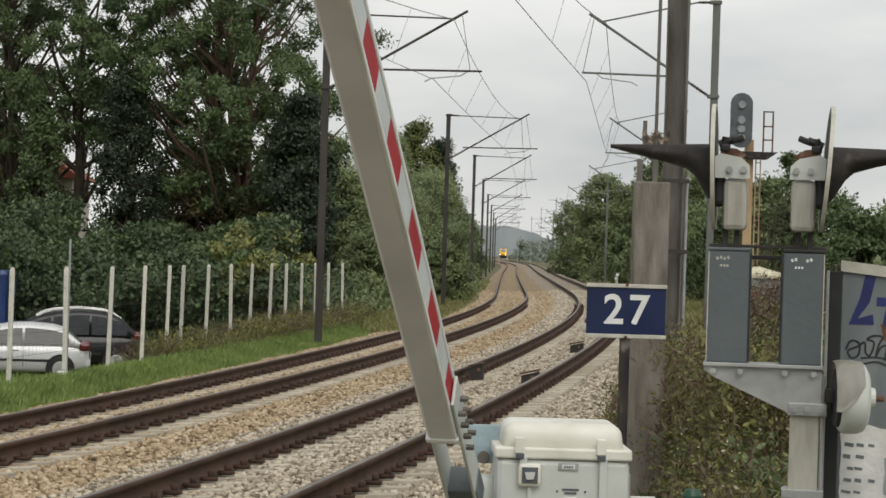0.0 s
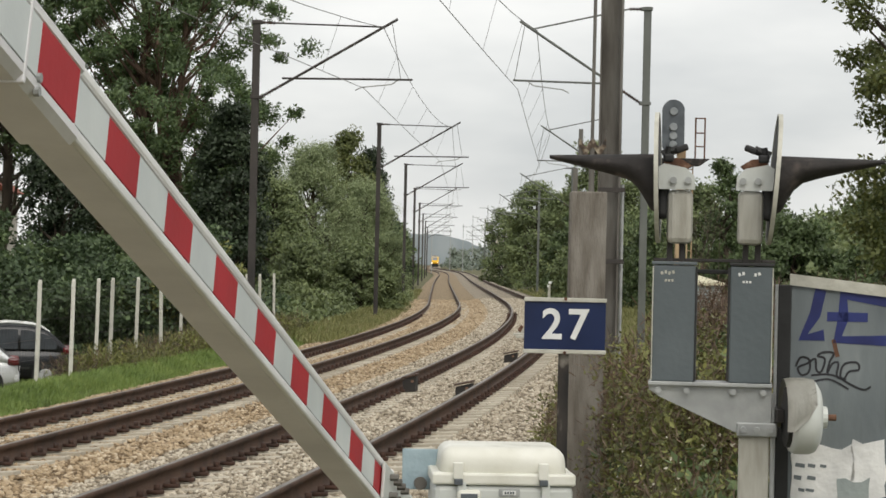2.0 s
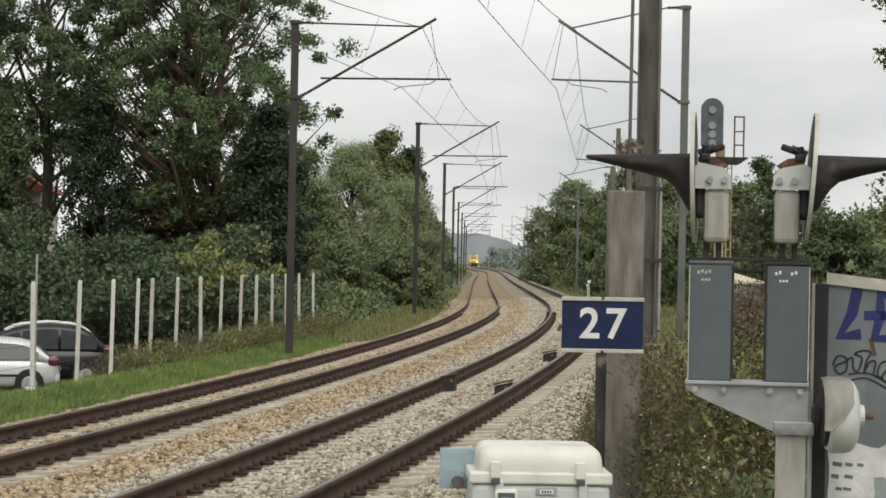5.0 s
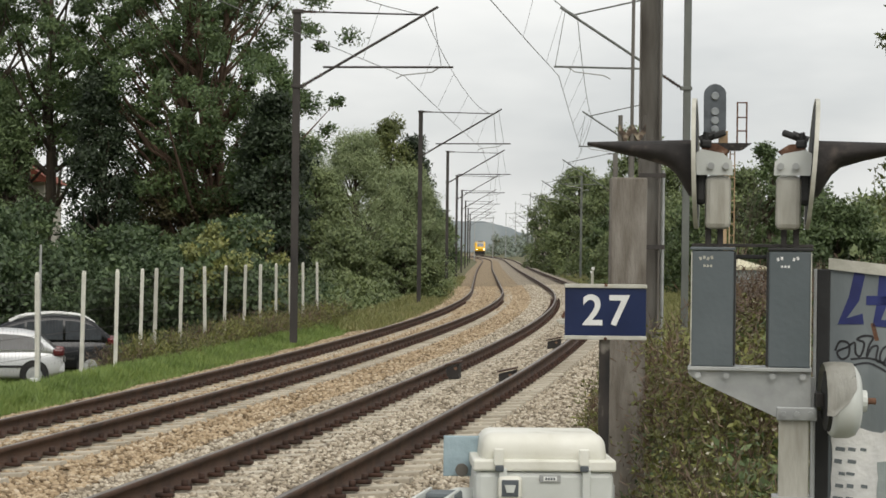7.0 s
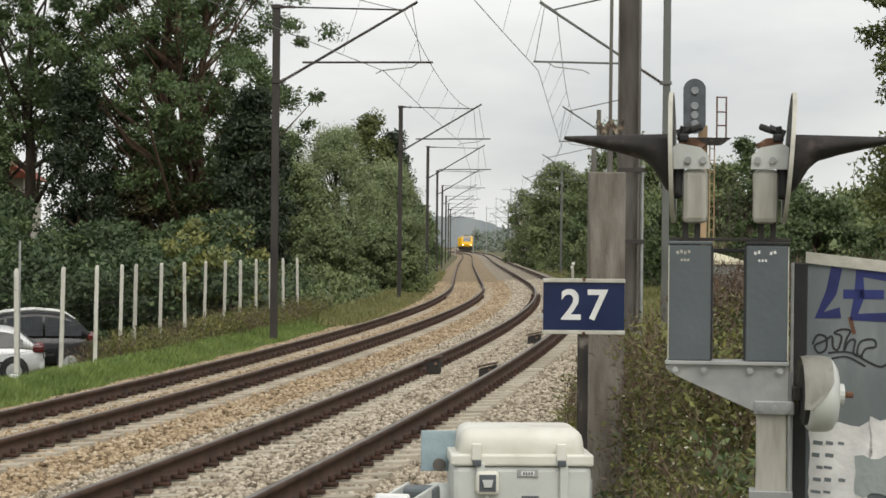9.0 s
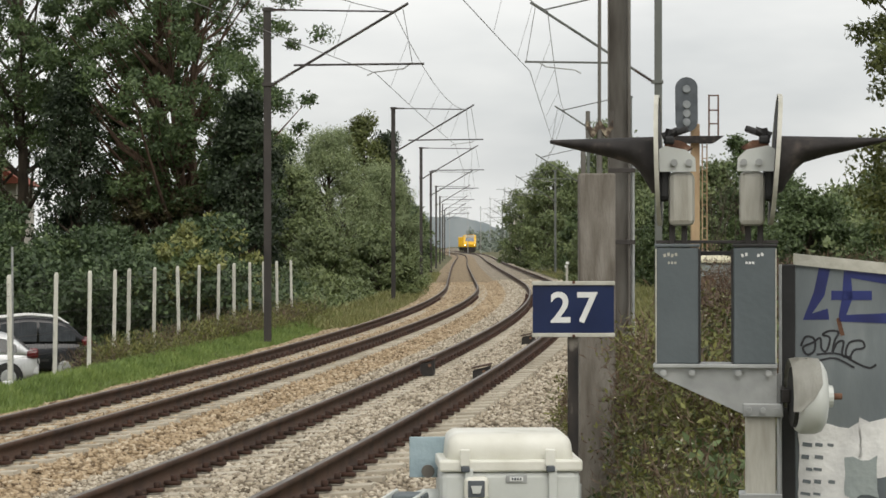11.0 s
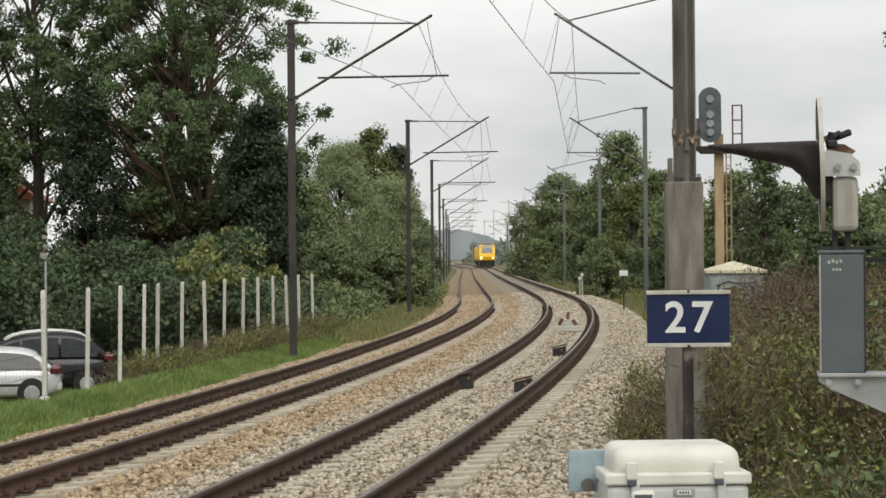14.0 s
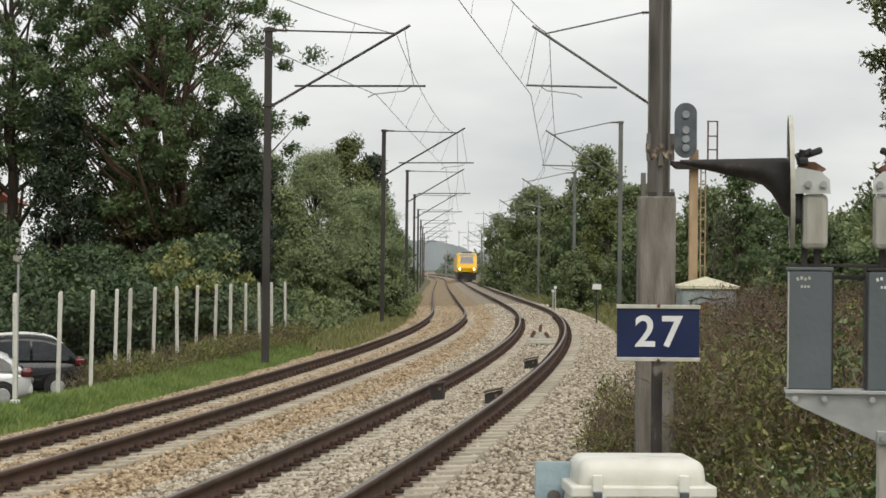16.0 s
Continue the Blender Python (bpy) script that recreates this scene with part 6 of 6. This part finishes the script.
# ---- distance ----
def distance():
    bm = bmesh.new()
    r = random.Random(8)
    xs = np.linspace(-500, 500, 260)
    row = []
    for k, x in enumerate(xs):
        h = 14 + 26 * float(1 - smoothstep(-25, 95, x)) + 2.5 * math.sin(x * 0.05) + r.uniform(-1.2, 1.2)
        row.append((x, 3000, h))
    lo = [bm.verts.new((x, 3000, -5)) for x, y, z in row]
    hi = [bm.verts.new(p) for p in row]
    back = [bm.verts.new((x, 3400, -5)) for x, y, z in row]
    for i in range(len(row) - 1):
        bm.faces.new((lo[i], lo[i + 1], hi[i + 1], hi[i]))
        bm.faces.new((hi[i], hi[i + 1], back[i + 1], back[i]))
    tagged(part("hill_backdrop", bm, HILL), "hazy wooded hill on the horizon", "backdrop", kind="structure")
    r3 = np.random.default_rng(12)
    at, face = [], []
    for k in range(420):
        y = r3.uniform(620, 1150)
        x = r3.uniform(-0.10, 0.12) * y
        if abs(x - float(rail_x(y)) + 3) < 7:
            continue
        v = r3.normal(size=(70, 3))
        v /= np.linalg.norm(v, axis=1, keepdims=True)
        at.append(np.array((x, y, -0.5 + r3.uniform(0.5, 6.5))) + v * r3.uniform(1.0, 2.6))
        face.append(v + (0, 0, 0.4))
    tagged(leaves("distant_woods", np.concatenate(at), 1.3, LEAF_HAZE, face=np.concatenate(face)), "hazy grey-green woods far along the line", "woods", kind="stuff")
    for x, y, w, h in ((17.5, 640, 6.0, 9.5),):
        t = thing("apartment_building", pose(x, y, -0.5), "pale distant apartment building", "building", "distant buildings")
        part("wall", box((0, 0, h / 2), (w, 10, h)), PALE_BUILDING, t)
        part("roof", box((0, 0, h + 0.3), (w + 0.6, 10.6, 0.6)), TRAIN_GREY, t)
        for i in range(4):
            for j in range(int(h // 3)):
                part("window", box((-w / 2 + w * (i + 0.5) / 4, -5.02, 1.8 + 3 * j), (w / 8, 0.1, 1.4)), CAR_GLASS, t)
    for k, (x, y, h) in enumerate(((9.5, 470, 11), (11.0, 520, 15), (13.0, 560, 10), (3.0, 540, 10), (6.5, 600, 12), (-1.0, 480, 9), (15, 610, 14), (-3, 620, 10), (10, 680, 16))):
        t = thing("distant_pole", pose(x, y, -0.5), "slender distant lineside pole with a cross arm", "pole", "distant poles")
        # The pale galvanised colour also carries the haze over these far poles.
        part("pole", rod((0, 0, 0), (0, 0, h), 0.11, 0.08, 6), GALVA, t)
        part("cross_arm", box((0.8 * (-1) ** k, 0, h - 0.6), (2.2, 0.1, 0.1)), GALVA, t)


distance()
build_stones("near_ballast", -2.5, 2.3, 13.0, 72, 46000, 0.036, BALLAST, "pale grey angular ballast stones round the near track")
build_stones("far_ballast", -7.3, -2.5, 15, 80, 46000, 0.038, BALLAST_RUSTY, "rust-brown angular ballast stones round the far track")
build_stones("near_ballast_beyond", -2.5, 1.6, 72, 135, 15000, 0.06, BALLAST, "pale grey angular ballast stones farther along the near track")
build_stones("far_ballast_beyond", -6.3, -2.5, 80, 135, 14000, 0.06, BALLAST_RUSTY, "rust-brown angular ballast stones farther along the far track")
build_sleepers(track_near, 0.0, 0.0)
build_sleepers(track_far, -TRACKS, -0.16)


# ---- train ----
def train():
    t = thing("locomotive", pose(RADIUS_END - GAUGE / 2, 400, 0), "yellow diesel locomotive with lit headlamps hauling yellow wagons", "locomotive")
    # nose points to -y
    side = [(-9.9, 1.3), (-10.1, 1.9), (-9.75, 2.35), (-9.1, 3.75), (-8.6, 4.1), (9.0, 4.1), (9.9, 3.7), (10.0, 1.3)]
    bm = bmesh.new()
    ring = []
    for x, k in ((-1.45, 0.94), (-1.3, 1.0), (1.3, 1.0), (1.45, 0.94)):
        ring.append([bm.verts.new((x, y, 1.3 + (z - 1.3) * k)) for y, z in side])
    for a, b in zip(ring, ring[1:]):
        for i in range(len(side)):
            j = (i + 1) % len(side)
            bm.faces.new((a[i], a[j], b[j], b[i]))
    bm.faces.new(ring[0]); bm.faces.new(ring[-1][::-1])
    body = part("body", bm, TRAIN_YELLOW, t)
    part("underframe", box((0, 0, 0.78), (2.7, 19.4, 1.1), 0.1), TRAIN_DARK, t)
    part("snow_plough", prism([(-1.3, 0.15), (1.3, 0.15), (1.38, 1.1), (-1.38, 1.1)], 0.3, "y", -9.85), TRAIN_DARK, t)
    bm = prism([(-0.98, 2.62), (0.98, 2.62), (0.9, 3.55), (-0.9, 3.55)], 0.04, "y", 0)
    for v in bm.verts:
        v.co.y += -9.73 + (v.co.z - 2.5) * 0.462
    part("windscreen", bm, WINDSCREEN, t, "raked dark windscreen")
    part("roof_hood", box((0, -7.6, 4.16), (1.5, 2.0, 0.2), 0.06), TRAIN_DARK, t)
    part("cab_brow", prism([(-1.25, 3.62), (1.25, 3.62), (1.0, 4.02), (-1.0, 4.02)], 0.3, "y", -9.02), TRAIN_GREY, t)
    part("roof_strip", box((0, 0.6, 4.13), (1.9, 16, 0.16), 0.05), TRAIN_GREY, t)
    for x in (-1.05, 1.05):
        part("headlamp", revolve([(0.0, 0.05), (0.11, 0.05), (0.13, 0.0)], 16, pose(x, -10.05, 1.72, 90, 0, 0)), HEADLAMP, t, "lit round headlamp")
        part("marker_lamp", revolve([(0.0, 0.04), (0.09, 0.04), (0.1, 0.0)], 12, pose(x * 0.8, -9.1, 3.72, 90, 0, 0)), TRAIN_GREY, t)
        part("buffer", rod((x * 0.83, -10.5, 1.06), (x * 0.83, -9.9, 1.06), 0.22, n=14), TRAIN_DARK, t)
    for y in (-6.4, 6.4):
        bg = part("bogie", box((0, y, 0.62), (2.2, 3.8, 0.5), 0.06), TRAIN_DARK, t)
        for dy in (-1.3, 1.3):
            for x in (-0.76, 0.76):
                part("wheel", rod((x - 0.06, y + dy, 0.46), (x + 0.06, y + dy, 0.46), 0.46, n=20), TRAIN_DARK, bg)
    for k in range(3):
        y0 = 19.5 + 17.5 * k
        w = thing("wagon", pose(RADIUS_END - GAUGE / 2, 400 + y0, 0), "yellow works wagon behind the locomotive", "wagon", "works wagons")
        part("body", box((0, 0, 2.5), (2.75, 15.5, 2.5), 0.15), TRAIN_YELLOW, w)
        part("roof", box((0, 0, 3.8), (2.5, 15.3, 0.2), 0.06), TRAIN_GREY, w)
        part("underframe", box((0, 0, 0.95), (2.4, 15.3, 0.5), 0.05), TRAIN_DARK, w)
        for dy in (-5.2, 5.2):
            bg = part("bogie", box((0, dy, 0.62), (2.1, 2.8, 0.4), 0.05), TRAIN_DARK, w)
            for x in (-0.76, 0.76):
                for e in (-0.9, 0.9):
                    part("wheel", rod((x - 0.06, dy + e, 0.46), (x + 0.06, dy + e, 0.46), 0.46, n=16), TRAIN_DARK, bg)
        wagons.append((y0, w))
    return t


wagons = []
loco = train()


def motions():
    # the boom swings down in the plane of the line
    rows = [(0.0, 33.2), (0.5, 28.8), (1.0, 24.8), (1.5, 20.2), (2.0, 16.0), (2.5, 12.0), (3.0, 8.9), (3.5, 7.2), (4.0, 4.2), (4.5, 1.4), (5.0, 0.0), (16.0, 0.0)]
    walk(boom, [(t, Matrix.Translation(PIVOT) @ Matrix.Rotation(radians(180 - ARM_DIR), 4, "Z") @ Matrix.Rotation(radians(a), 4, "X")) for t, a in rows])
    # the train runs towards the crossing at an even pace
    far, near = 362 + 16 * 39.0, 362.0
    def at(t, back):
        y = far + (near - far) * t / 16 + back
        return pose(float(rail_x(y)) - GAUGE / 2, y, 0)
    for back, ob in [(0.0, loco)] + wagons:
        walk(ob, [(t, at(t, back)) for t in range(0, 17)])


motions()
